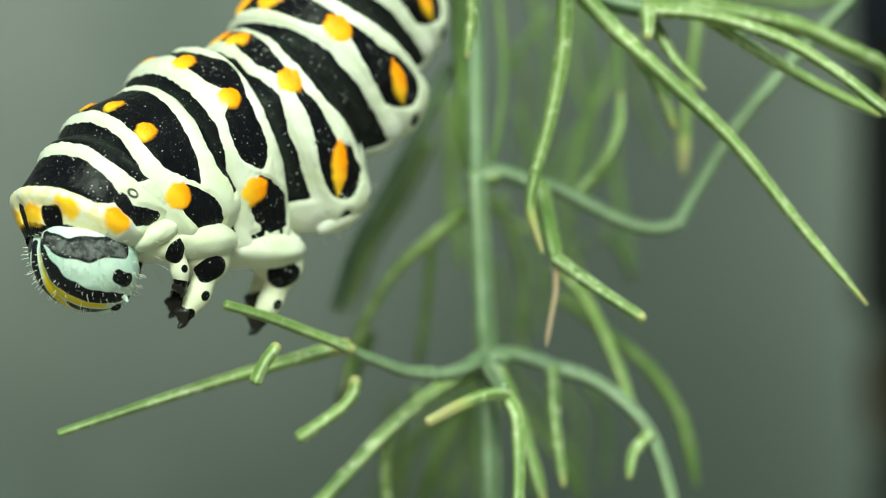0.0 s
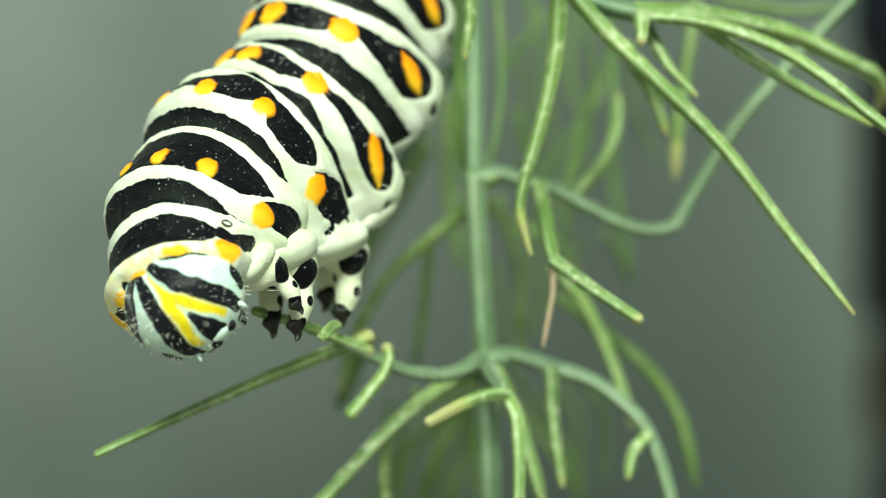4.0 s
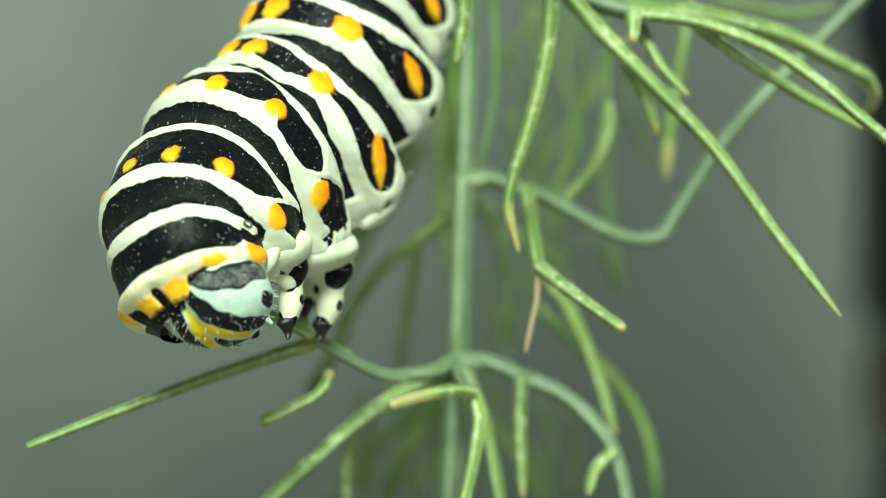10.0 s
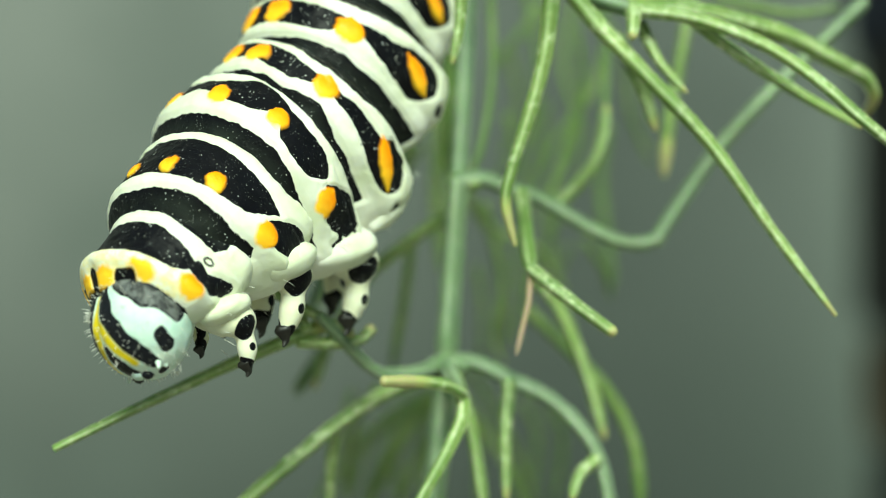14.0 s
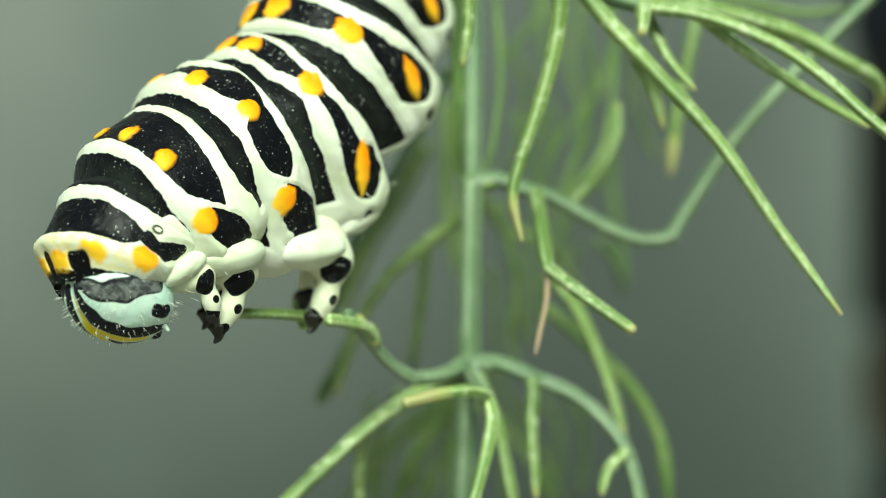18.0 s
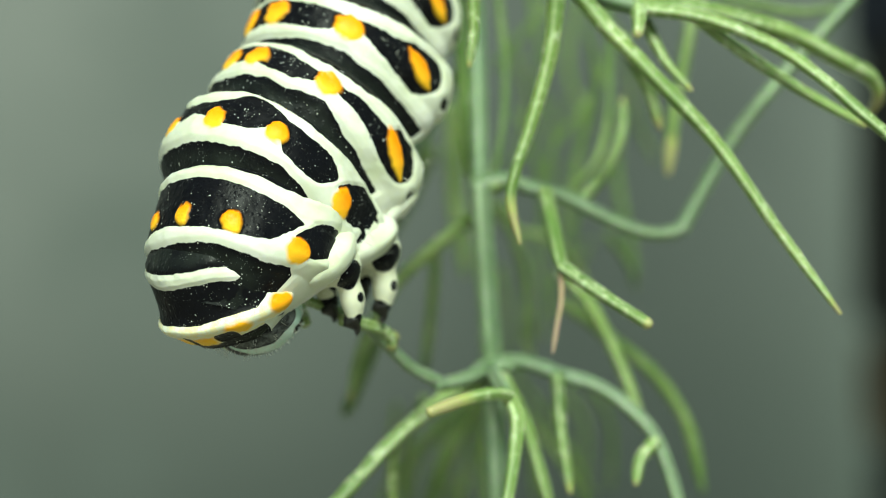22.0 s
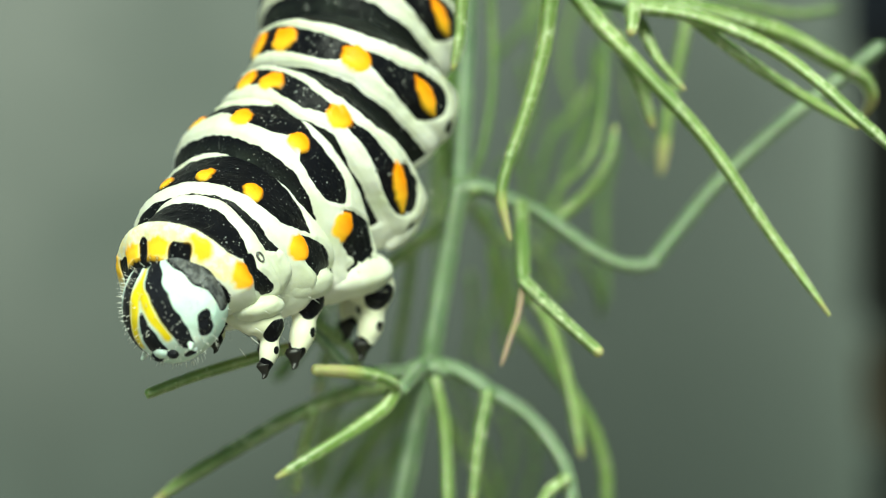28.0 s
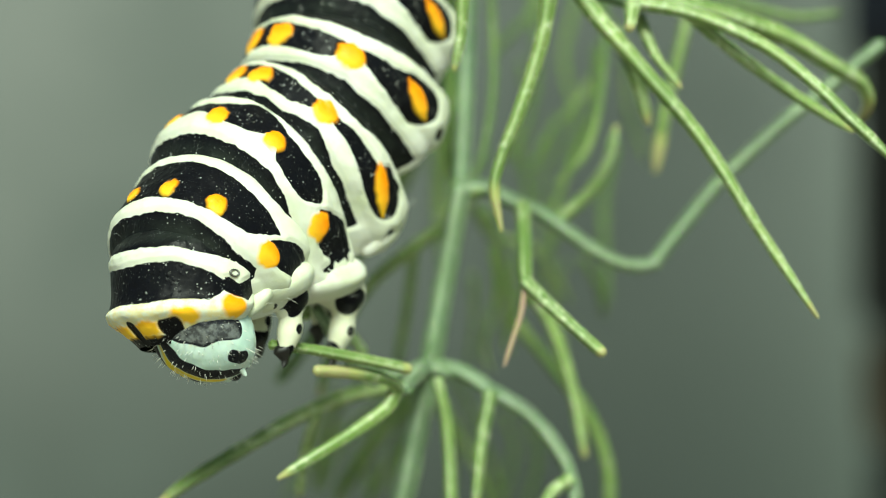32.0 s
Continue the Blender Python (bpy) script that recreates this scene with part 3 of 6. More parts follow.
SIDE_BRANCH = [
    (0, 1.32, 4, 2.72, 0, -1.7, 0), (1, 1.39, 4, 2.72, 0, -1.8, 0), (2, 1.39, 4, 2.68, 0, -2.9, 0), (3, 1.39, 4, 2.68, 0, -2.9, 0),
    (3.5, 1.32, 4, 2.68, 0, -2.2, 0), (5.5, 1.05, 4, 2.65, 0, -0.5, 0), (6, 1.02, 4, 2.62, 0, -0.2, 0), (7, 0.98, 4, 2.62, 0, -0.1, 0),
    (8, 0.84, 4, 2.62, 0, 0, 0), (9, 0.91, 4, 2.58, 0, 0, 0), (10, 0.78, 4, 2.55, 0, 0.3, 0), (11, 0.88, 4, 2.55, 0, 1, 0),
    (12, 0.88, 4, 2.55, 0, 0.1, 0), (13, 0.91, 4, 2.52, 0, 0.5, 0), (14, 0.57, 4, 2.52, 0, 1.4, 0), (14.5, 0.64, 4, 2.52, 0, 1.6, 0),
    (16.5, 1.08, 4, 2.48, 0, -0.5, 0), (17, 1.15, 4, 2.48, 0, -0.3, 0), (18, 1.12, 4, 2.48, 0, 0.1, 0), (19, 1.15, 4, 2.45, 0, -0.3, 0),
    (20, 1.19, 4, 2.45, 0, -0.4, 0), (21, 1.42, 4, 2.41, 0, -1.7, 0), (22, 1.46, 4, 2.41, 0, -2.6, 0), (23, 1.49, 4, 2.38, 0, -1.9, 0),
    (24, 1.56, 4, 2.38, 0, -1.8, 0), (25, 1.59, 4, 2.34, 0, -0.1, 0), (25.5, 1.77, 4, 2.31, 0, -0.8, 0), (27.5, 0.88, 4, 2.28, 0, 5.1, 0),
    (28, 0.61, 4, 2.28, 0, 6.7, 0), (29, 0.54, 4, 2.28, 0, 7.1, 0), (30, 0.57, 4, 2.28, 0, 6.6, 0), (31, 0.78, 4, 2.24, 0, 5.8, 0),
    (32, 0.67, 4, 2.24, 0, 6.3, 0),
]
LOWER_RACHIS = [
    (0, 1.32, 4, 2.72, 0, -3.8, 0), (1, 1.39, 4, 2.72, 0, -4.1, 0), (2, 1.39, 4, 2.68, 0, -5.6, 0), (3, 1.39, 4, 2.68, 0, -5.9, 0),
    (3.5, 1.32, 4, 2.68, 0, -5, 0), (5.5, 1.05, 4, 2.65, 0, -1.7, 0), (6, 1.02, 4, 2.62, 0, -0.6, 0), (7, 0.98, 4, 2.62, 0, -0.3, 0),
    (8, 0.84, 4, 2.62, 0, 0, 0), (9, 0.91, 4, 2.58, 0, 0, 0), (10, 0.78, 4, 2.55, 0, 1.1, 0), (11, 0.88, 4, 2.55, 0, 1.4, 0),
    (12, 0.88, 4, 2.55, 0, 0.6, 0), (13, 0.91, 4, 2.52, 0, 1.1, 0), (14, 0.57, 4, 2.52, 0, 3.1, 0), (14.5, 0.64, 4, 2.52, 0, 3.4, 0),
    (16.5, 1.08, 4, 2.48, 0, 0, 0), (17, 1.15, 4, 2.48, 0, 0.3, 0), (18, 1.12, 4, 2.48, 0, 0.3, 0), (19, 1.15, 4, 2.45, 0, 0.3, 0),
    (20, 1.19, 4, 2.45, 0, -0.9, 0), (21, 1.42, 4, 2.41, 0, -2.9, 0), (22, 1.46, 4, 2.41, 0, -4.4, 0), (23, 1.49, 4, 2.38, 0, -2.6, 0),
    (24, 1.56, 4, 2.38, 0, -2.9, 0), (25, 1.59, 4, 2.34, 0, 0.3, 0), (25.5, 1.77, 4, 2.31, 0, -0.6, 0), (27.5, 0.88, 4, 2.28, 0, 8.2, 0),
    (28, 0.61, 4, 2.28, 0, 9.5, 0), (29, 0.54, 4, 2.28, 0, 10.4, 0), (30, 0.57, 4, 2.28, 0, 9.5, 0), (31, 0.78, 4, 2.24, 0, 9.2, 0),
    (32, 0.67, 4, 2.24, 0, 9.2, 0),
]
UPPER_PINNA = [
    (0, 7.46, -1, 8.42, 0, -1.8, 0), (1, 7.43, -1, 8.42, 0, -1.7, 0), (2, 7.3, -1, 8.32, 0, -1.2, 0), (3, 7.27, -1, 8.32, 0, -0.4, 0),
    (3.5, 7.27, -1, 8.29, 0, -0.6, 0), (5.5, 7.02, -1, 8.16, 0, -0.4, 0), (6, 7.05, -1, 8.23, 0, -0.5, 0), (7, 7.11, -1, 8.26, 0, -0.4, 0),
    (8, 7.05, -1, 8.35, 0, 0.2, 0), (9, 7.05, -1, 8.29, 0, 0, 0), (10, 6.95, -1, 8.32, 0, 0.6, 0), (11, 7.08, -1, 8.32, 0, 0.4, 0),
    (12, 7.05, -1, 8.42, 0, 0, 0), (13, 7.08, -1, 8.42, 0, -0.1, 0), (14, 6.95, -1, 8.45, 0, 1.4, 0), (14.5, 7.08, -1, 8.48, 0, 1.6, 0),
    (16.5, 7.37, -1, 8.64, 0, 1.8, 0), (17, 7.4, -1, 8.61, 0, 1.7, 0), (18, 7.3, -1, 8.57, 0, 2.2, 0), (19, 7.24, -1, 8.54, 0, 2.2, 0),
    (20, 7.14, -1, 8.45, 0, 2.4, 0), (21, 7.21, -1, 8.48, 0, 2, 0), (22, 7.14, -1, 8.51, 0, 1.5, 0), (23, 7.33, -1, 8.54, 0, 0.1, 0),
    (24, 7.3, -1, 8.32, 0, -1.5, 0), (25, 7.37, -1, 8.29, 0, -2.3, 0), (25.5, 7.43, -1, 8.42, 0, -2.3, 0), (27.5, 7.08, -1, 8.54, 0, 1.3, 0),
    (28, 6.92, -1, 8.57, 0, 2.4, 0), (29, 7.02, -1, 8.64, 0, 3.3, 0), (30, 6.86, -1, 8.7, 0, 3.8, 0), (31, 6.92, -1, 8.73, 0, 3.8, 0),
    (32, 6.89, -1, 8.73, 0, 4.4, 0),
]
FRONT_BRANCH = [
    (0, 2.26, -1, -5.34, 0, -11.3, 0), (1, 2.38, -1, -5.34, 0, -10.7, 0), (2, 2.58, -1, -5.36, 0, -13.3, 0), (3, 2.64, -1, -5.36, 0, -23, 0),
    (3.5, 2.46, -1, -5.35, 0, -16.6, 0), (5.5, 1.77, -1, -5.34, 0, -7.2, 0), (6, 1.59, -1, -5.35, 0, -3.9, 0), (7, 1.49, -1, -5.32, 0, -1, 0),
    (8, 1.29, -1, -5.29, 0, -0.7, 0), (9, 1.32, -1, -5.29, 0, 0, 0), (10, 1.08, -1, -5.32, 0, 0.2, 0), (11, 1.15, -1, -5.31, 0, 2.4, 0),
    (12, 1.25, -1, -5.31, 0, 7.8, 0), (13, 1.23, -1, -5.33, 0, 12.9, 0), (14, 0.69, -1, -5.32, 0, 17, 0), (14.5, 0.73, -1, -5.32, 0, 13.2, 0),
    (16.5, 1.54, -1, -5.35, 0, 4.3, 0), (17, 1.58, -1, -5.35, 0, 3, 0), (18, 1.56, -1, -5.35, 0, 2.4, 0), (19, 1.6, -1, -5.38, 0, 2.8, 0),
    (20, 1.75, -1, -5.38, 0, 2.9, 0), (21, 2.19, -1, -5.4, 0, -0.2, 0), (22, 2.38, -1, -5.39, 0, -3.3, 0), (23, 2.2, -1, -5.43, 0, 5.9, 0),
    (24, 2.16, -1, -5.33, 0, 7.5, 0), (25, 1.7, -1, -5.26, 0, 12.3, 0), (25.5, 1.89, -1, -5.23, 0, 8.2, 0), (27.5, -1.33, -1, -5.07, 0, 20.8, 0),
    (28, -1.74, -1, -5.04, 0, 19.5, 0), (29, -1.91, -1, -5.02, 0, 21.9, 0), (30, -1.79, -1, -5.03, 0, 19.6, 0), (31, -1.57, -1, -5.06, 0, 19.6, 0),
    (32, -1.68, -1, -5.06, 0, 19.4, 0),
]
FRONT_STALK = [
    (0, 1.67, 2, -4.16, 0, -1.3, 0), (1, 1.77, 2, -4.16, 0, -2.3, 0), (2, 1.95, 2, -4.18, 0, -3.2, 0), (3, 1.98, 2, -4.17, 0, -4.1, 0),
    (3.5, 1.81, 2, -4.18, 0, -3.8, 0), (5.5, 1.16, 2, -4.24, 0, -2.6, 0), (6, 0.99, 2, -4.27, 0, -2.2, 0), (7, 0.92, 2, -4.27, 0, -1.5, 0),
    (8, 0.76, 2, -4.27, 0, -0.8, 0), (9, 0.82, 2, -4.3, 0, 0, 0), (10, 0.56, 2, -4.33, 0, -0.4, 0), (11, 0.62, 2, -4.33, 0, -0.8, 0),
    (12, 0.72, 2, -4.33, 0, -1.2, 0), (13, 0.69, 2, -4.37, 0, -1.6, 0), (14, 0.12, 2, -4.35, 0, -2, 0), (14.5, 0.15, 2, -4.35, 0, -2.3, 0),
    (16.5, 0.99, 2, -4.4, 0, -3.1, 0), (17, 1.02, 2, -4.4, 0, -3.3, 0), (18, 0.99, 2, -4.4, 0, -3.7, 0), (19, 1.02, 2, -4.43, 0, -4.1, 0),
    (20, 1.19, 2, -4.44, 0, -3.7, 0), (21, 1.66, 2, -4.46, 0, -3.3, 0), (22, 1.87, 2, -4.45, 0, -2.9, 0), (23, 1.69, 2, -4.5, 0, -2.5, 0),
    (24, 1.79, 2, -4.49, 0, 1.1, 0), (25, 1.45, 2, -4.53, 0, 5.7, 0), (25.5, 1.72, 2, -4.57, 0, 8.6, 0), (27.5, -0.18, 2, -4.52, 0, 81.8, 0),
    (28, -0.6, 2, -4.5, 0, 82, 0), (29, -0.77, 2, -4.48, 0, 82.3, 0), (30, -0.64, 2, -4.5, 0, 82.7, 0), (31, -0.4, 2, -4.54, 0, 83.1, 0),
    (32, -0.5, 2, -4.54, 0, 83.4, 0),
]
LONG_LEAFLET = [
    (0, -13.39, -4, -6.43, 85.8, -16, 15), (1, -13.23, -4, -6.78, 85.2, -17.7, 15.3), (2, -12.66, -4, -7.08, 84.6, -19.7, 15.8),
    (2.5, -12.38, -4, -7.79, 84, -21.3, 16.1), (3, -12.2, -4, -8.81, 83.2, -24.1, 16.3), (3.5, -12.03, -4, -7.83, 83.2, -23.3, 16.7),
    (5.5, -13.07, -4, -6.7, 84.4, -19.5, 16.4), (6, -13.53, -4, -7.32, 83.9, -22.3, 15.6), (7, -13.98, -4, -7.35, 84.1, -22.2, 15.4),
    (8, -14.31, -4, -6.92, 84.9, -19.5, 15), (9, -14.24, -4, -7.2, 84.5, -20.9, 15), (10, -14.47, -4, -6.88, 85.1, -19, 14.8),
    (11, -13.78, -4, -8.26, 82.8, -26.7, 15.7), (12, -12.93, -4, -8.38, 81.5, -29, 17.1), (12.5, -13.49, -4, -8.06, 82.5, -26.4, 16.4),
    (13, -11.42, -4, -9.35, 75.2, -39.2, 22.6), (13.5, -12.91, -4, -8.54, 80.1, -31.6, 18.4), (14, -13.55, -4, -6.96, 83.3, -23.7, 16.3),
    (14.5, -13.84, -4, -5.5, 85.4, -16.9, 15.5), (16.5, -11.59, -7.75, 0.62, 62.9, -30.9, 45), (17, -11.15, -8.01, 0.22, 59.6, -33.3, 46.9),
    (18, -10.67, -6.85, -0.18, 58.2, -37.9, 45.2), (19, -9.99, -6.27, -0.49, 55.3, -41.6, 46.2), (20, -8.98, -5.91, -0.86, 50.1, -47, 48.8),
    (21, -8.13, -5.82, -1.14, 46.8, -50.3, 50.7), (22, -7.34, -5.33, -0.97, 42.9, -53.9, 53), (23, -6.62, -4.88, -1.03, 38.3, -55.2, 57),
    (24, -6.28, -4.56, -0.96, 35.7, -54.3, 59.7), (25, -5.86, -5.18, -1.22, 31.6, -51.8, 64.2), (25.5, -5.6, -3.88, -0.79, 33, -57.1, 61.4),
    (27.5, -7.02, -5.82, -1.47, 37.8, -48, 60), (28, -8.08, -6.82, -0.98, 44.7, -42.1, 56.5), (29, -9.75, -7.39, -0.35, 54.8, -34.6, 51.2),
    (30, -9.98, -7.08, -0.57, 55.4, -36.4, 49.3), (31, -9.25, -7.16, -1.11, 50.3, -39.4, 52.6), (32, -8.59, -6.17, -1.46, 47.8, -45.3, 51.9),
]
BENT_PERCH = [
    (0, -3.65, -2.2, -3.49, 103.2, 14.8, 42.7), (1, -3.56, -2.2, -3.5, 103.1, 14.6, 42.6), (2, -3.35, -2.2, -3.38, 104.8, 16.5, 42.9),
    (2.5, -3.47, -2.2, -3.86, 99.1, 10.3, 41.9), (3, -3.5, -2.2, -4.44, 92.6, 2.9, 41.4), (3.5, -3.51, -2.2, -3.48, 103.6, 15.2, 42.7),
    (5.5, -4.03, -2.2, -3.27, 107, 18.6, 43.8), (6, -4.16, -2.2, -3.23, 108.1, 19.7, 44.1), (7, -4.23, -2.2, -3.25, 107.9, 19.4, 44.1),
    (8, -4.38, -2.2, -3.24, 108, 19.5, 44.2), (9, -4.33, -2.2, -3.29, 107.7, 19.3, 44.1), (10, -4.57, -2.2, -3.29, 108.2, 19.7, 44.3),
    (11, -4.5, -2.2, -3.27, 108.4, 19.9, 44.3), (12, -4.36, -2.2, -3.17, 109.8, 21.3, 44.7), (13, -4.42, -2.2, -3.26, 109, 20.5, 44.5),
    (14, -4.42, -2.2, -2.41, 122.6, 32.1, 50.3), (14.5, -4.26, -2.2, -2.27, 125.2, 34, 51.6), (16.5, -3.46, -2.2, -2.3, 125.1, 34.1, 51.4),
    (17, -3.45, -2.2, -2.31, 124.7, 33.9, 51.2), (18, -3.46, -2.2, -2.29, 125.2, 34.1, 51.4), (19, -3.42, -2.2, -2.31, 125.4, 34.4, 51.6),
    (20, -3.3, -2.2, -2.36, 124.3, 33.6, 51), (21, -3, -2.2, -2.54, 121.1, 31.4, 49.2), (22, -2.86, -2.2, -2.61, 119.6, 30.3, 48.4),
    (23, -2.95, -2.2, -2.55, 121.5, 31.7, 49.4), (24, -2.85, -2.2, -2.55, 121.5, 31.7, 49.4), (25, -2.88, -2.2, -2.28, 128, 36.2, 53),
    (25.5, -2.72, -2.2, -2.4, 125.9, 34.9, 51.7), (27.5, -4.57, -2.2, -2.43, 125.5, 34.1, 51.8), (28, -5.04, -2.2, -2.48, 124.2, 33.1, 51.2),
    (29, -5.14, -2.2, -2.39, 125.7, 34.1, 52), (30, -4.77, -2.2, -2.19, 130.8, 37.4, 54.9), (31, -4.61, -2.2, -2.28, 129.3, 36.6, 54),
    (32, -4.56, -2.2, -2.15, 132.6, 38.4, 55.9),
]
HELD_TWIG = [
    (0, -7.45, -5, -1.92, 102.8, 18.3, 35.9), (1, -7.35, -5, -2.08, 101.8, 16.8, 36), (2, -6.87, -5, -2.15, 101.7, 15.5, 37.9),
    (2.5, -6.67, -5, -2.31, 105.6, 19.3, 40.2), (3, -6.48, -5, -2.46, 110.1, 24, 42), (3.5, -6.48, -5, -2.31, 104.1, 16.1, 42.2),
    (5.5, -6.5, -4.4, -1.82, 111, 22.3, 45.2), (6, -6.63, -4.4, -1.78, 111, 22.3, 45.3), (7, -6.7, -4.4, -1.8, 111, 22.3, 45.3),
    (8, -6.85, -4.4, -1.8, 111.1, 22.4, 45.4), (9, -6.79, -4.4, -1.84, 111.1, 22.4, 45.4), (10, -7.02, -4.4, -1.85, 111.2, 22.4, 45.5),
    (11, -6.96, -4.4, -1.83, 111.2, 22.4, 45.5), (12, -6.83, -4.4, -1.74, 111.1, 22.3, 45.4), (13, -6.88, -4.4, -1.82, 111.1, 22.4, 45.4),
    (14, -6.93, -4.4, -1.08, 110.8, 22, 45.4), (14.5, -6.8, -4.4, -0.97, 110.7, 21.9, 45.4), (16.5, -7.52, -4.4, -2.25, 92.3, 3.6, 33.1),
    (17, -7.52, -4.4, -2.25, 92.4, 3.8, 33), (18, -7.52, -4.4, -2.25, 92.3, 3.6, 33.1), (19, -7.52, -4.4, -2.25, 92.4, 3.8, 32.8),
    (20, -5.87, -4.4, -1.35, 107.2, 18, 44.9), (21, -5.56, -4.4, -1.51, 107.1, 18.1, 44.8), (22, -5.43, -4.4, -1.56, 107.1, 18.1, 44.7),
    (23, -5.52, -4.4, -1.52, 107.1, 18.1, 44.8), (24, -5.43, -4.4, -1.51, 107.1, 18.1, 44.7), (25, -5.48, -4.4, -1.29, 107, 17.9, 44.8),
    (25.5, -5.32, -4.4, -1.39, 107, 18, 44.7), (27.5, -8.4, -5, -5.86, 75.5, -23.6, 32.8), (28, -10.13, -5, -4.97, 81.9, -15.3, 28.3),
    (29, -10.9, -5, -3.59, 88.6, -2.9, 25.3), (30, -8.81, -5, -3.38, 93, 5.8, 27), (31, -7.35, -5, -3.32, 94.4, 8.3, 28),
    (32, -5.9, -5, -3.28, 95.9, 10.8, 29),
]
CURLED_LEAFLET = [
    (0, -5.19, -1.8, -6.82, 78.8, -44.3, 15.8), (1, -5.13, -1.8, -6.75, 79.1, -43.4, 15.7), (2, -3.97, -1.8, -5.81, 73.9, -43.1, 22.9),
    (2.5, -3.34, -1.8, -7.25, 58.7, -65, 33.9), (3, -3.19, -1.8, -8, 54, -69.4, 37.8), (3.5, -3.25, -1.8, -6.13, 56.1, -59.1, 38),
    (5.5, -4.22, -1.8, -5.91, 66.2, -51.6, 29.4), (6, -4.81, -1.8, -6, 72.7, -46.8, 23.1), (7, -6.5, -1.8, -5.66, 84.1, -26.9, 12.9),
    (8, -6.82, -1.8, -5.57, 84.7, -24.8, 12.4), (9, -6.69, -1.8, -5.88, 83.9, -28.5, 12.6), (11, -6.35, -1.8, -6.35, 80.9, -37.9, 14.7),
    (12, -7, -1.8, -6.19, 83.8, -31.1, 11.8), (13, -5.5, -1.8, -4.78, 83.1, -20.2, 19.3), (14, -5.19, -1.8, -3.35, 85.9, -7.5, 28.6),
    (14.5, -4.76, -2, -3.03, 151.1, 10.6, 47), (15.2, -4.54, -2.2, -2.82, -159.8, 14.8, 35.1), (15.9, -4.33, -2.4, -2.65, -112.5, 16.9, 37.2),
    (16.5, -4.05, -3.4, -2.49, -66.3, 18, 54.8), (17, -4.02, -3.4, -2.49, -66, 18.2, 55), (18, -4.05, -3.4, -2.49, -66.4, 18, 54.8),
    (19, -4.02, -3.4, -2.49, -66, 18.4, 54.7), (20, -3.86, -3.4, -2.49, -65.1, 19, 55), (21, -3.73, -3.4, -2.49, -66.8, 20.1, 51.3),
    (22, -3.54, -3.4, -2.49, -65.8, 20.8, 51.7), (23, -3.7, -3.4, -2.49, -66.7, 20.4, 51.1), (24, -3.61, -3.4, -2.49, -66.8, 20.3, 51),
    (25, -3.92, -3.4, -2.49, -71.2, 17.4, 48.7), (25.5, -3.67, -3.4, -2.49, -69.3, 19, 49.3), (27.5, -4.49, 0.5, -2.63, -60.1, 40.5, 41.5),
    (28, -4.97, 0.5, -2.67, -61.2, 39.4, 40.9), (29, -5.08, 0.5, -2.59, -60, 40.5, 41.7), (30, -4.73, 0.5, -2.4, -55.4, 44.4, 44.6),
    (31, -4.55, 0.5, -2.49, -56.7, 43.4, 43.7), (32, -4.52, 0.5, -2.37, -53.8, 45.6, 45.7),
]
SHORT_LEAFLET = [
    (0, -6.44, -5, -4.54, 62.5, -55, 32.4), (1, -6.48, -5, -4.35, 61.6, -52.2, 34.4), (2, -4.85, -6, -2.69, 18.9, -8, 87.3),
    (3, -5.04, -6, -3.09, 16.7, -4.4, 88.7), (3.5, -4.08, -5.5, -2.96, 89.8, 0, 78.1), (5.5, -4.54, -5, -3.86, -48.9, -62, 135.4),
    (6, -5.06, -5, -4.42, -39.2, -66.4, 126.8), (7, -5.22, -5, -3.86, -37.2, -62.2, 123.9), (8, -5.51, -5, -3.08, -28.1, -64.2, 115.7),
    (10, -4.97, -2, -2.83, -33.9, -47, 116.2), (32, -4.97, -2, -2.42, -5.8, -50.2, 94.4),
]

# ---- world and light ----
world = bpy.data.worlds.new("sky")
scene.world = world
world.use_nodes = True
wn = world.node_tree
sky = wn.nodes.new("ShaderNodeTexSky")
sky.sky_type = 'NISHITA'
sky.sun_disc = False
sky.sun_elevation = radians(41)
sky.sun_rotation = radians(175)
wn.links.new(sky.outputs[0], wn.nodes["Background"].inputs[0])
wn.nodes["Background"].inputs[1].default_value = 0.05
sun = new("sun", bpy.data.lights.new("sun", 'SUN'))
sun.data.energy = 4.6
sun.data.angle = radians(24)
sun.data.color = (1.0, 0.97, 0.92)
sun.matrix_world = look((0.10, -1.25, 1.38), (0, 0, 0.30))


# ---- materials ----
def material(name):
    m = bpy.data.materials.new(name)
    m.use_nodes = True
    return m, m.node_tree, m.node_tree.nodes["Principled BSDF"]


def node(tree, kind, **values):
    n = tree.nodes.new(kind)
    for key, value in values.items():
        n.inputs[key.replace("_", " ")].default_value = value
    return n


def coords(tree):
    return tree.nodes.new("ShaderNodeTexCoord").outputs["Object"]


def blend(tree, fac, a, b):
    m = tree.nodes.new("ShaderNodeMix")
    m.data_type = 'RGBA'
    for socket, v in ((m.inputs[0], fac), (m.inputs[6], a), (m.inputs[7], b)):
        if isinstance(v, (float, int)):
            socket.default_value = v
        elif isinstance(v, tuple):
            socket.default_value = (*v, 1)
        else:
            tree.links.new(v, socket)
    return m.outputs[2]


def noise_at(tree, co, scale, detail=4.0, rough=0.6):
    n = node(tree, "ShaderNodeTexNoise", Scale=scale, Detail=detail, Roughness=rough)
    tree.links.new(co, n.inputs["Vector"])
    return n.outputs["Fac"]


def spots_at(tree, co, scale, low, high):
    v = node(tree, "ShaderNodeTexVoronoi", Scale=scale)
    tree.links.new(co, v.inputs["Vector"])
    return step(tree, v.outputs["Distance"], high, low)


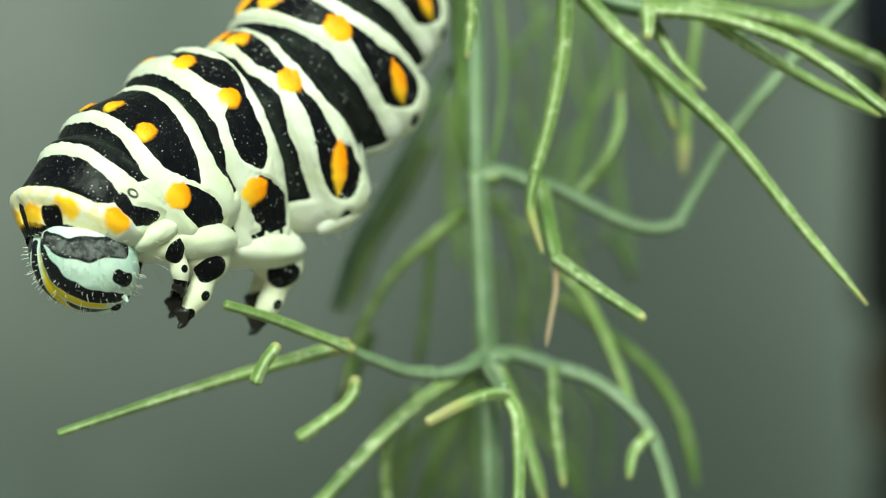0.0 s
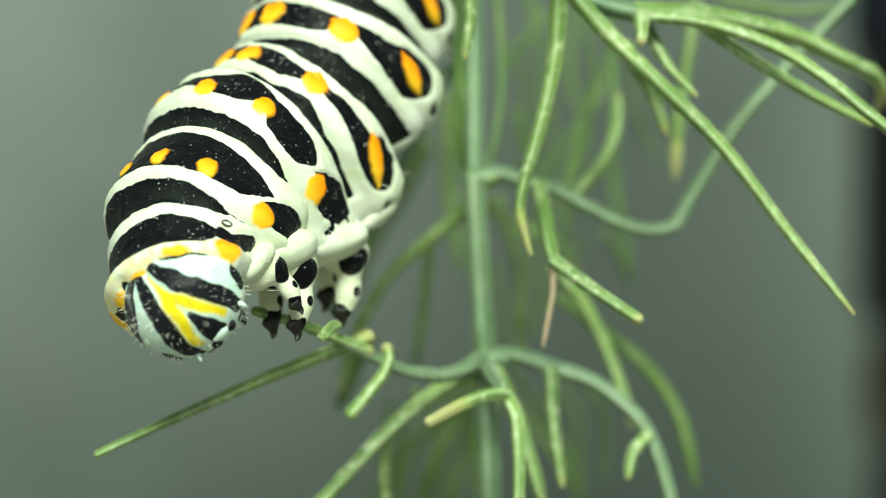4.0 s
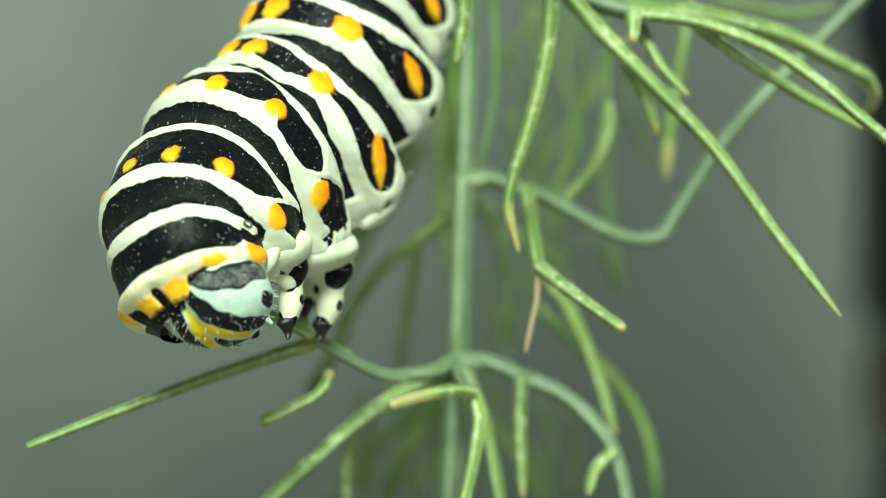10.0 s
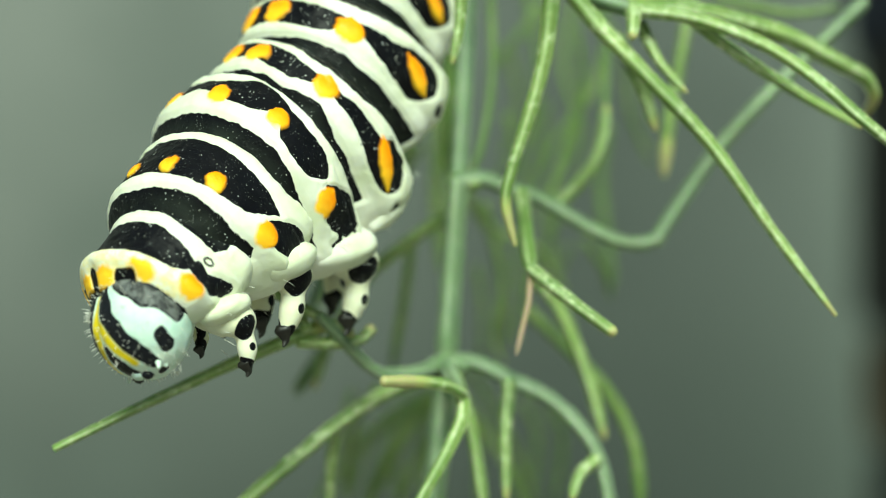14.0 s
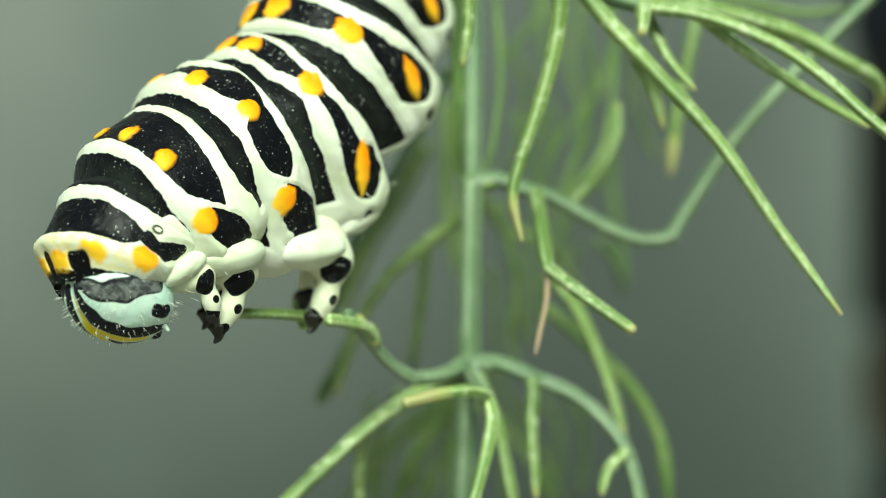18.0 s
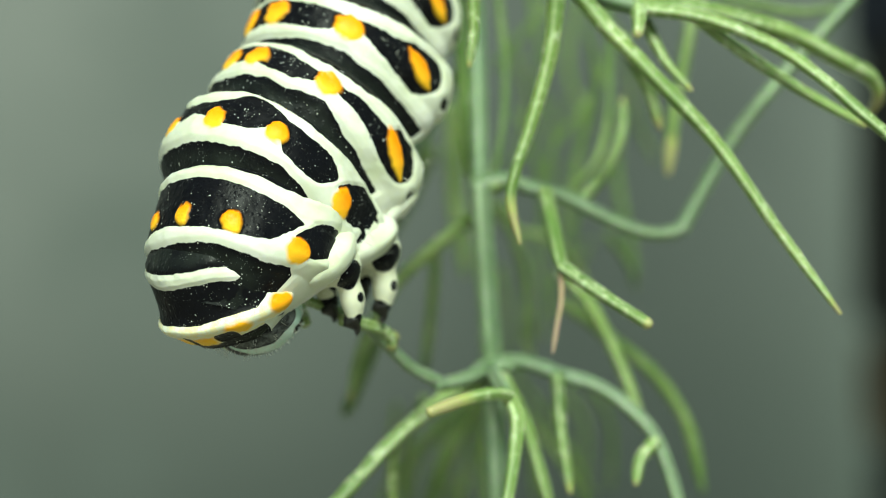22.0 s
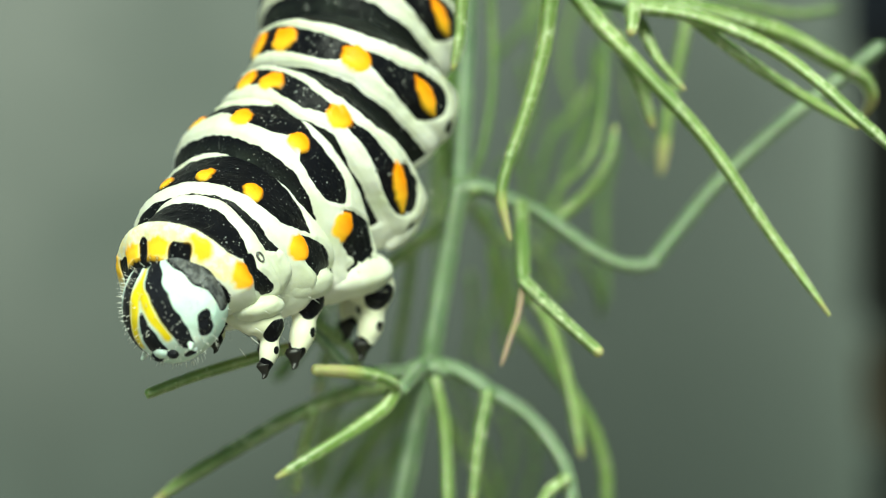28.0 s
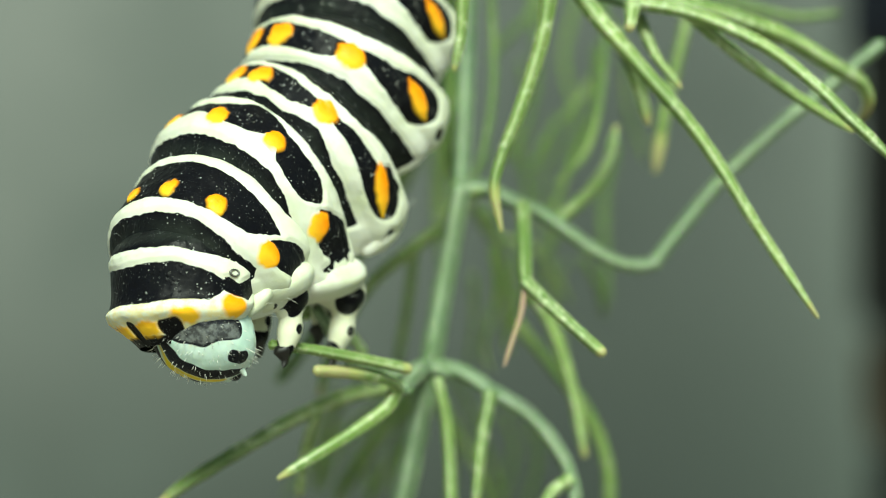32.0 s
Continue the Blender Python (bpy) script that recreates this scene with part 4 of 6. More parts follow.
def step(tree, value, low, high):
    m = tree.nodes.new("ShaderNodeMapRange")
    tree.links.new(value, m.inputs[0])
    m.inputs[1].default_value, m.inputs[2].default_value = low, high
    return m.outputs[0]


def bumped(tree, bsdf, height, strength, distance):
    b = tree.nodes.new("ShaderNodeBump")
    b.inputs["Strength"].default_value, b.inputs["Distance"].default_value = strength, distance
    tree.links.new(height, b.inputs["Height"])
    tree.links.new(b.outputs[0], bsdf.inputs["Normal"])


def attribute(tree, name):
    a = tree.nodes.new("ShaderNodeAttribute")
    a.attribute_name = name
    return a.outputs["Fac"]


def times_of(tree, a, b):
    m = tree.nodes.new("ShaderNodeMath")
    m.operation = 'MULTIPLY'
    tree.links.new(a, m.inputs[0])
    tree.links.new(b, m.inputs[1])
    return m.outputs[0]


def skin_material(name, pale_a, pale_b, ink_a, ink_b, spot_a, spot_b, gold_a, gold_b, gold_last=False):
    m, tree, bsdf = material(name)
    co = coords(tree)
    pale = blend(tree, step(tree, noise_at(tree, co, 420, 4), 0.32, 0.68), pale_a, pale_b)
    pale = blend(tree, times_of(tree, step(tree, noise_at(tree, co, 4200, 3, 0.7), 0.56, 0.70), step(tree, noise_at(tree, co, 900, 2), 0.4, 0.6)), pale, (0.70, 0.72, 0.60))
    ink = blend(tree, noise_at(tree, co, 900), ink_a, ink_b)
    fold = step(tree, attribute(tree, "fold"), 0.05, 0.35)
    ink = blend(tree, times_of(tree, fold, step(tree, noise_at(tree, co, 700, 3), 0.30, 0.70)), ink, (0.020, 0.024, 0.020))
    pale_specks = times_of(tree, spots_at(tree, co, 6800, 0.10, 0.20), step(tree, noise_at(tree, co, 1900, 2), 0.50, 0.58))
    fine = times_of(tree, spots_at(tree, co, 13000, 0.10, 0.18), step(tree, noise_at(tree, co, 2600, 2), 0.50, 0.58))
    ink = blend(tree, fine, ink, (0.30, 0.31, 0.29))
    ink = blend(tree, pale_specks, ink, (0.66, 0.67, 0.62))
    spot = blend(tree, noise_at(tree, co, 1300), spot_a, spot_b)
    spot = blend(tree, step(tree, attribute(tree, "tone"), 0.30, 1.05), spot, (1.0, 0.60, 0.04))
    gold = blend(tree, step(tree, noise_at(tree, co, 3200, 3, 0.75), 0.42, 0.58), gold_a, gold_b)
    isink = step(tree, attribute(tree, "ink"), -0.010, 0.010)
    isspot = step(tree, attribute(tree, "spot"), -0.04, 0.08)
    isgold = step(tree, attribute(tree, "gold"), -0.03, 0.03)
    c = pale if gold_last else blend(tree, isgold, pale, gold)
    c = blend(tree, isink, c, ink)
    if gold_last:
        c = blend(tree, isgold, c, gold)
    c = blend(tree, isspot, c, spot)
    tree.links.new(c, bsdf.inputs["Base Color"])
    r = tree.nodes.new("ShaderNodeMapRange")
    tree.links.new(step(tree, noise_at(tree, co, 2500), 0.2, 0.8), r.inputs[0])
    r.inputs[3].default_value, r.inputs[4].default_value = 0.26, 0.5
    tree.links.new(r.outputs[0], bsdf.inputs["Roughness"])
    bsdf.inputs["Specular IOR Level"].default_value = 0.10
    bsdf.inputs["Subsurface Weight"].default_value = 0.15
    bsdf.inputs["Subsurface Radius"].default_value = (0.8, 0.7, 0.4)
    bsdf.inputs["Subsurface Scale"].default_value = 0.0003
    h = tree.nodes.new("ShaderNodeMath")
    h.operation = 'ADD'
    tree.links.new(noise_at(tree, co, 1800, 6, 0.75), h.inputs[0])
    tree.links.new(times_of(tree, spots_at(tree, co, 5200, 0.0, 0.35), isink), h.inputs[1])
    bumped(tree, bsdf, h.outputs[0], 0.30, 0.00006)
    return m


SKIN = skin_material("caterpillar_skin", (0.64, 0.67, 0.49), (0.78, 0.77, 0.715), (0.0025, 0.0025, 0.0035), (0.006, 0.006, 0.008),
                     (1.0, 0.25, 0.006), (1.0, 0.40, 0.012), (0.85, 0.76, 0.42), (0.82, 0.82, 0.66))
LEG_SKIN = skin_material("caterpillar_leg_skin", (0.58, 0.59, 0.40), (0.74, 0.73, 0.60), (0.0025, 0.0025, 0.0035), (0.006, 0.006, 0.008),
                         (1.0, 0.30, 0.004), (1.0, 0.50, 0.012), (0.84, 0.70, 0.30), (0.80, 0.80, 0.58))
FACE = skin_material("caterpillar_head_skin", (0.54, 0.72, 0.64), (0.70, 0.79, 0.73), (0.004, 0.004, 0.007), (0.02, 0.021, 0.026),
                     (0.76, 0.56, 0.01), (0.85, 0.68, 0.04), (0.045, 0.046, 0.048), (0.15, 0.157, 0.155), True)


def plain(name, a, b, scale, rough, bump=0.0, bump_scale=3000):
    m, tree, bsdf = material(name)
    co = coords(tree)
    c = blend(tree, step(tree, noise_at(tree, co, scale), 0.3, 0.7), a, b)
    tree.links.new(c, bsdf.inputs["Base Color"])
    bsdf.inputs["Roughness"].default_value = rough
    if bump:
        bumped(tree, bsdf, noise_at(tree, co, bump_scale), 0.4, bump)
    return m


CLAW = plain("claw_horn", (0.004, 0.004, 0.004), (0.014, 0.012, 0.010), 3000, 0.45, 0.00004, 6000)
RIM = plain("pore_rim", (0.03, 0.03, 0.03), (0.16, 0.16, 0.14), 4000, 0.35)
FEELER = plain("feeler_skin", (0.44, 0.56, 0.48), (0.60, 0.68, 0.62), 2500, 0.4)
HAIR = plain("bristle", (0.55, 0.54, 0.48), (0.80, 0.79, 0.74), 2000, 0.4)


def leaf_material(name, dark, mid, yellowish, pale, amount, furrow):
    m, tree, bsdf = material(name)
    co = coords(tree)

    def share(value, k):
        f = tree.nodes.new("ShaderNodeMath")
        f.operation = 'MULTIPLY'
        f.inputs[1].default_value = k
        tree.links.new(value, f.inputs[0])
        return f.outputs[0]
    own = attribute(tree, "hue_shade")
    c = blend(tree, step(tree, noise_at(tree, co, 190, 3), 0.30, 0.70), dark, mid)
    c = blend(tree, times_of(tree, step(tree, own, -0.15, 0.85), step(tree, noise_at(tree, co, 240, 4), 0.36, 0.66)), c, yellowish)
    # high values, on the far leaflets: their shade is painted as darker green
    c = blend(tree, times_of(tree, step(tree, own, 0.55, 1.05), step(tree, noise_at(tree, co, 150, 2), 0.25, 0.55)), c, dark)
    # lengthwise furrows, and paler ribs between them
    c = blend(tree, share(times_of(tree, attribute(tree, "groove"), step(tree, noise_at(tree, co, 300, 3), 0.25, 0.55)), furrow), c, tuple(0.55 * v for v in dark))
    # pale ribs fade out on leaflets coloured as shaded
    unshaded = step(tree, own, 1.0, 0.7)
    c = blend(tree, share(times_of(tree, times_of(tree, attribute(tree, "rib"), unshaded), step(tree, noise_at(tree, co, 380, 3), 0.30, 0.60)), 0.6), c, pale)
    fine = times_of(tree, step(tree, noise_at(tree, co, 2600, 4, 0.75), 0.50, 0.66), step(tree, noise_at(tree, co, 330, 3), 0.40, 0.56))
    c = blend(tree, share(times_of(tree, fine, step(tree, own, 1.25, 0.45)), amount), c, pale)
    c = blend(tree, times_of(tree, spots_at(tree, co, 5600, 0.10, 0.22), step(tree, noise_at(tree, co, 800, 2), 0.50, 0.60)), c, (0.62, 0.66, 0.46))
    dry = attribute(tree, "withered")
    c = blend(tree, step(tree, dry, 0.02, 0.40), c, (0.36, 0.38, 0.14))
    c = blend(tree, times_of(tree, step(tree, dry, 0.54, 0.80), step(tree, noise_at(tree, co, 1500, 3), 0.15, 0.40)), c, (0.42, 0.305, 0.225))
    tree.links.new(c, bsdf.inputs["Base Color"])
    bsdf.inputs["Roughness"].default_value = 0.42
    bsdf.inputs["Specular IOR Level"].default_value = 0.40
    bsdf.inputs["Subsurface Weight"].default_value = 0.30
    bsdf.inputs["Subsurface Radius"].default_value = (0.5, 1.0, 0.25)
    bsdf.inputs["Subsurface Scale"].default_value = 0.0003
    bumped(tree, bsdf, noise_at(tree, co, 3200, 4, 0.7), 0.45, 0.00005)
    return m


LEAF = leaf_material("fennel_leaf", (0.098, 0.163, 0.040), (0.178, 0.275, 0.075), (0.34, 0.435, 0.135), (0.62, 0.68, 0.44), 0.85, 0.35)
STALK = leaf_material("fennel_stalk", (0.095, 0.160, 0.078), (0.180, 0.255, 0.150), (0.23, 0.295, 0.16), (0.44, 0.51, 0.38), 0.35, 0.75)


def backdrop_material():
    """Grey backdrop, light falloff painted into its colour: paler upwards and sideways, faint blotches."""
    m, tree, bsdf = material("grey_light_falloff")
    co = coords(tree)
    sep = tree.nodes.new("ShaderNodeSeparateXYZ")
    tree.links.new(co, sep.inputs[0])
    falloff = step(tree, sep.outputs["Z"], 0.16, 0.46)
    c = blend(tree, falloff, (0.040, 0.048, 0.043), (0.131, 0.146, 0.136))
    c = blend(tree, step(tree, sep.outputs["X"], -0.02, 0.20), c, blend(tree, falloff, (0.074, 0.089, 0.079), (0.192, 0.209, 0.197)))
    c = blend(tree, times_of(tree, falloff, step(tree, sep.outputs["X"], 0.05, -0.25)), c, (0.168, 0.175, 0.168))
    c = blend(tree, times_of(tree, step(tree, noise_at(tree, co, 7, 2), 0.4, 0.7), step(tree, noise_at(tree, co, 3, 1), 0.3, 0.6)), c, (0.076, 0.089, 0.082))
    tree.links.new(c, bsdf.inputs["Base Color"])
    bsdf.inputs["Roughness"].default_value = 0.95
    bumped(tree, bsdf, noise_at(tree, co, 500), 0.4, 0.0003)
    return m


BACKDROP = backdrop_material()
EARTH = plain("bare_ground", (0.16, 0.15, 0.12), (0.24, 0.22, 0.18), 9, 0.95, 0.003, 60)


# ---- mesh helpers ----
def mesh_of(name, verts, faces, mat, smooth=True, values=None):
    me = bpy.data.meshes.new(name)
    me.from_pydata(verts, [], faces)
    me.materials.append(mat)
    if smooth:
        me.polygons.foreach_set("use_smooth", [True] * len(me.polygons))
    for key, vals in (values or {}).items():
        at = me.attributes.new(key, 'FLOAT', 'POINT')
        at.data.foreach_set("value", np.asarray(vals, dtype=np.float32))
    me.update()
    return me


def part(name, me, parent, label=""):
    ob = new(name, me)
    ob.parent = parent
    return tagged(ob, label) if label else ob


def box(name, size, at, mat, bevel=0.0):
    bm = bmesh.new()
    bmesh.ops.create_cube(bm, size=1.0)
    bmesh.ops.scale(bm, vec=size, verts=bm.verts)
    bmesh.ops.translate(bm, vec=at, verts=bm.verts)
    if bevel:
        bmesh.ops.bevel(bm, geom=bm.edges[:], offset=bevel, segments=2, affect='EDGES')
    me = bpy.data.meshes.new(name)
    bm.to_mesh(me)
    bm.free()
    me.materials.append(mat)
    return me


def grid_faces(n, m, wrap=True):
    fs = []
    for i in range(n - 1):
        for j in range(m if wrap else m - 1):
            k = (j + 1) % m
            fs.append((i * m + j, i * m + k, (i + 1) * m + k, (i + 1) * m + j))
    return fs


def spline(pts, per=8):
    p = [Vector(q) for q in pts]
    p = [p[0] * 2 - p[1]] + p + [p[-1] * 2 - p[-2]]
    out = []
    for i in range(1, len(p) - 2):
        a, b, c, d = p[i - 1:i + 3]
        for k in range(per):
            t = k / per
            out.append(0.5 * (2 * b + (c - a) * t + (2 * a - 5 * b + 4 * c - d) * t * t + (3 * b - a - 3 * c + d) * t ** 3))
    out.append(p[-2])
    return out


def tube(name, pts, r0, r1, mat, withered=0.0, sides=12, per=8, ridge=0.10, seed=0, point=0.0, hue_shade=0.5):
    """A tapered stalk in millimetres with rounded ends, shallow ridges and uneven girth."""
    path = spline(pts, per)
    n = len(path)
    total = [0.0]
    for i in range(1, n):
        total.append(total[-1] + (path[i] - path[i - 1]).length)
    verts, dry, rib, groove = [], [], [], []
    side = None
    stations = []
    for i in range(n):
        tan = (path[min(i + 1, n - 1)] - path[max(i - 1, 0)]).normalized()
        u = total[i] / total[-1]
        stations.append((path[i], tan, (r0 + (r1 - r0) * u) * (1 - point * max(0.0, (u - 0.86) / 0.14) ** 1.5), u))
    first, last = stations[0], stations[-1]
    cap = [(first[0] - first[1] * first[2] * a, first[1], first[2] * b, 0.0) for a, b in ((0.55, 0.25), (0.4, 0.75))]
    end = [(last[0] + last[1] * last[2] * a, last[1], last[2] * b, 1.0) for a, b in ((0.5, 0.8), (0.8, 0.3))]
    for c, tan, r, u in cap + stations + end:
        if side is None:
            side = tan.cross(Vector((0.2, 1, 0.1))).normalized()
        side = (side - tan * side.dot(tan)).normalized()
        up = tan.cross(side)
        for j in range(sides):
            a = 2 * math.pi * j / sides
            w = 1 + 0.05 * noise.noise(Vector((c.x * 0.9 + seed * 7.1, c.z * 0.9, j * 0.9))) + ridge * math.cos(4 * a) * 0.6
            w *= 1 + 0.10 * noise.noise(Vector((c.x * 2.7, c.z * 2.7, seed * 3.3)))
            verts.append((c + (side * math.cos(a) + up * math.sin(a)) * r * w) * MM)
            rib.append(max(0.0, math.cos(4 * a)) ** 2)
            groove.append(max(0.0, -math.cos(4 * a)) ** 2)
            dry.append(1.0 if withered >= 1 else (max(0.0, min(0.62, (u - 1 + 1.6 * withered) / max(withered, 1e-4) * 0.9)) if withered else 0.0))
    m = len(verts) // sides
    faces = grid_faces(m, sides)
    faces.append(tuple(range(sides - 1, -1, -1)))
    faces.append(tuple(range((m - 1) * sides, m * sides)))
    return mesh_of(name, verts, faces, mat, values={"withered": dry, "rib": rib, "groove": groove, "hue_shade": [hue_shade] * len(verts)})


# ---- the setting ----
ground = tagged(new("ground", box("ground", (60, 60, 0.1), (0, 0, -0.05), EARTH)), "bare brown earth ground", "ground", kind="structure")
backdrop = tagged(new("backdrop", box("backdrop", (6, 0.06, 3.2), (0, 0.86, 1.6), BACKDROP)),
                  "grey backdrop with light falloff painted in, far out of focus", "backdrop", kind="structure")

# ---- fennel frond ----
frond = tagged(new("fennel_frond"), "hanging green fennel frond with thread-like forked leaflets", "plant")
frond.location = (0, 0, HEIGHT)
count = [0]


def leaf(name, parent, pts, r0, r1, withered=0, point=0.55, hue_shade=None):
    count[0] += 1
    if hue_shade is None:
        hue_shade = random.Random(count[0]).random()
    if hue_shade < 0.8 and not withered:
        withered = 0.03
    label = "dry pinkish brown withered leaf tip" if withered >= 1 else ""
    return part(name, tube(name, pts, r0, r1, LEAF, withered, 16, 10, 0.14, count[0], point, hue_shade), parent, label)


def rachis(name, parent, pts, r0, r1, withered=0, point=0.0):
    count[0] += 1
    return part(name, tube(name, pts, r0, r1, STALK, withered, 24, 10, 0.09, count[0]), parent, "pale blue-green ribbed stalk")


upper_rachis = rachis("rachis", frond, [(0.47, 5, 15.09), (0.38, 5, 11.51), (0.22, 4, 7.79), (0.13, 2.5, 3.89), (0.01, 0.5, -0.2)], 0.40, 0.355, 0)
leaf("leaflet", upper_rachis, [(-0.06, -6, 7.61), (-0.1, -6, 6.39), (-0.14, -6, 5.38), (-0.34, -6, 4.2)], 0.232, 0.174, 0, 0.55, 0.35)
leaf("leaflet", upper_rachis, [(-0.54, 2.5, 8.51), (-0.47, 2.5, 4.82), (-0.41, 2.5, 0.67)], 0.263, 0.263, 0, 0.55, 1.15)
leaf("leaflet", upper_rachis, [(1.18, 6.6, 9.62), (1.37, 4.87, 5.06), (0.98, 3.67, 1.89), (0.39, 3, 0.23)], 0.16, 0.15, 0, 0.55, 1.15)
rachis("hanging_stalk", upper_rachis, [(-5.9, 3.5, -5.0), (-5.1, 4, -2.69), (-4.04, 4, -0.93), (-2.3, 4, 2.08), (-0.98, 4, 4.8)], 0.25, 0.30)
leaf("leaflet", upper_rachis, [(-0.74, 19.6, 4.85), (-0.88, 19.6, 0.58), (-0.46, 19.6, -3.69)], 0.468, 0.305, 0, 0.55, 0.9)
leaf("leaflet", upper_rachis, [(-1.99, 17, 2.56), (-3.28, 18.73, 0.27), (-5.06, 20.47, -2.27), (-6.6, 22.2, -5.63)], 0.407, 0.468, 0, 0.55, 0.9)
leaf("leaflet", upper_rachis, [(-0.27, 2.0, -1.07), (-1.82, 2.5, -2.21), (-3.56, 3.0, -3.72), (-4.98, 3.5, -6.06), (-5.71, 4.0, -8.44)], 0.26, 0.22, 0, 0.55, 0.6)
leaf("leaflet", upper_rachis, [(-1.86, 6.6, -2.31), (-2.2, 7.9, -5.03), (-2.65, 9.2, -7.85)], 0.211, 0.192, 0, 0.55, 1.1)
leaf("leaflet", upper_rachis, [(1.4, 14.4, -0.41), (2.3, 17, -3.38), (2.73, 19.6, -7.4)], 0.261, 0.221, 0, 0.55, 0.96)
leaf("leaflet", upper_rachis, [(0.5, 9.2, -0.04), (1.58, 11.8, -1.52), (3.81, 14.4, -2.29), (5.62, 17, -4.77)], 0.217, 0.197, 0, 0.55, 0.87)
side_branch = rachis("side_stalk", frond, [(-0.07, 0, 0.11), (0.96, 0.12, 0.27), (2.01, 0.25, -0.1), (3.03, 0.38, -0.37), (3.93, 0.5, -0.81), (5.29, 0.62, -1.57), (6.53, 0.75, -2.06), (7.45, 0.88, -2.11), (8.07, 1, -1.9)], 0.319, 0.277, 0)
rachis("side_stalk", side_branch, [(7.98, 1.0, -2.0), (8.61, 1.1, -0.98), (10.32, 1.2, 1.63), (12.6, 1.3, 4.24), (14.21, 1.4, 5.84), (16.16, 1.5, 7.79)], 0.29, 0.27)
leaf("leaflet", side_branch, [(2.47, -1, -0.32), (2.58, -3, -1.71), (2.73, -5, -3.31)], 0.304, 0.263, 0, 0.55, 0.22)
leaf("leaflet", side_branch, [(2.73, -5, -3.18), (3.4, -5.67, -3.73), (4.47, -6.33, -4.53), (5.58, -7, -5.33)], 0.251, 0.193, 0.02, 0, 0.42)
leaf("withered_tip", side_branch, [(2.75, -5, -3.26), (2.7, -5, -3.8), (2.66, -5, -4.42), (2.48, -5, -5.29), (2.31, -5, -6.12), (2.27, -5, -6.32)], 0.118, 0.079, 1, 0.55, 0.41)
leaf("leaflet", side_branch, [(3.96, 1, -0.71), (5.06, 2, 0.42), (5.91, 3, 1.85), (6.19, 4, 3.56)], 0.285, 0.197, 0, 0.55, 0.61)
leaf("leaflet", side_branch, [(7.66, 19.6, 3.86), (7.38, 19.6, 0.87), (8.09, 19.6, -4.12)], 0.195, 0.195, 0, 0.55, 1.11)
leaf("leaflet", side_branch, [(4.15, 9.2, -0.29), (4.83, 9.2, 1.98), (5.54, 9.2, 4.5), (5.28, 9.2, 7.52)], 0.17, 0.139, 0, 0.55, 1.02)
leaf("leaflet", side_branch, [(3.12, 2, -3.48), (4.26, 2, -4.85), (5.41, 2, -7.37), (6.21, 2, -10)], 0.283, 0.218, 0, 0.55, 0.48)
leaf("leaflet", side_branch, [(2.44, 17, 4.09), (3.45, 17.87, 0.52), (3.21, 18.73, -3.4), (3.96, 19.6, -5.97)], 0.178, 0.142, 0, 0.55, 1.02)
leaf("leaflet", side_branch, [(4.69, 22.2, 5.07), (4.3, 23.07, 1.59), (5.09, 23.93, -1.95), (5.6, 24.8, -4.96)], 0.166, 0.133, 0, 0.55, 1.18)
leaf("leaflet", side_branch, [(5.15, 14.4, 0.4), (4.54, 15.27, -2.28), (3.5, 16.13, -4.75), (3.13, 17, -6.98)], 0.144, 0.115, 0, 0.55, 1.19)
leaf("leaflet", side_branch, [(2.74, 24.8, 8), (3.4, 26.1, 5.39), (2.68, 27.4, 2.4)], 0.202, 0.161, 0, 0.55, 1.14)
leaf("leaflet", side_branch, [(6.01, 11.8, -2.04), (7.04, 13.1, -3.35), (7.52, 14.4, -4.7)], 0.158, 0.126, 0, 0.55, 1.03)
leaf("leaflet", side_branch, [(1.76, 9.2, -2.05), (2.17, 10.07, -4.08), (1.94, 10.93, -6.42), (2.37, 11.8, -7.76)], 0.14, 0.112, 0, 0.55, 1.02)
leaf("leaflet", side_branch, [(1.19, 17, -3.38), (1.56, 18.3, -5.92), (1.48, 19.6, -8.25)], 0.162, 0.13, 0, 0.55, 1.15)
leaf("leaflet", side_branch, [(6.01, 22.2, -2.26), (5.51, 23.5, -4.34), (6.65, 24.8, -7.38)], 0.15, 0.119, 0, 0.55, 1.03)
lower_rachis = rachis("rachis", frond, [(0, 0, 0.11), (-0.04, 0, -3.45), (-0.07, 0, -7.01), (-0.16, 0, -9.68), (-0.29, 0, -12.8), (-0.42, 0, -15.25)], 0.42, 0.46, 0)
rachis("perch_stalk", lower_rachis, [(-0.07, 0, -7.01), (-0.65, -1.07, -7.21), (-1.32, -2.13, -7.35), (-2.23, -3.2, -7.38)], 0.31, 0.248, 0)
rachis("node", lower_rachis, [(-0.56, -0.4, -7.25), (-0.16, -0.33, -7.04), (0.22, -0.27, -7), (0.6, -0.2, -7.09)], 0.4, 0.379, 0)
rachis("arching_leaflet", lower_rachis, [(0, 0, -6.92), (1.22, -0.29, -6.99), (2.53, -0.57, -7.53), (3.95, -0.86, -8.1), (5.17, -1.14, -9.09), (6.02, -1.43, -10.3), (6.56, -1.71, -12.33), (6.68, -2, -13.59)], 0.313, 0.25, 0)
leaf("leaflet", lower_rachis, [(2.42, -1, -7.56), (2.35, -1.5, -9.53), (2.5, -2, -11.97)], 0.269, 0.166, 0.05, 0.55, 0.24)
leaf("leaflet", lower_rachis, [(5.88, -2, -10.24), (5.23, -2.5, -10.83), (4.93, -3, -11.68)], 0.245, 0.184, 0, 0.55, 0.37)
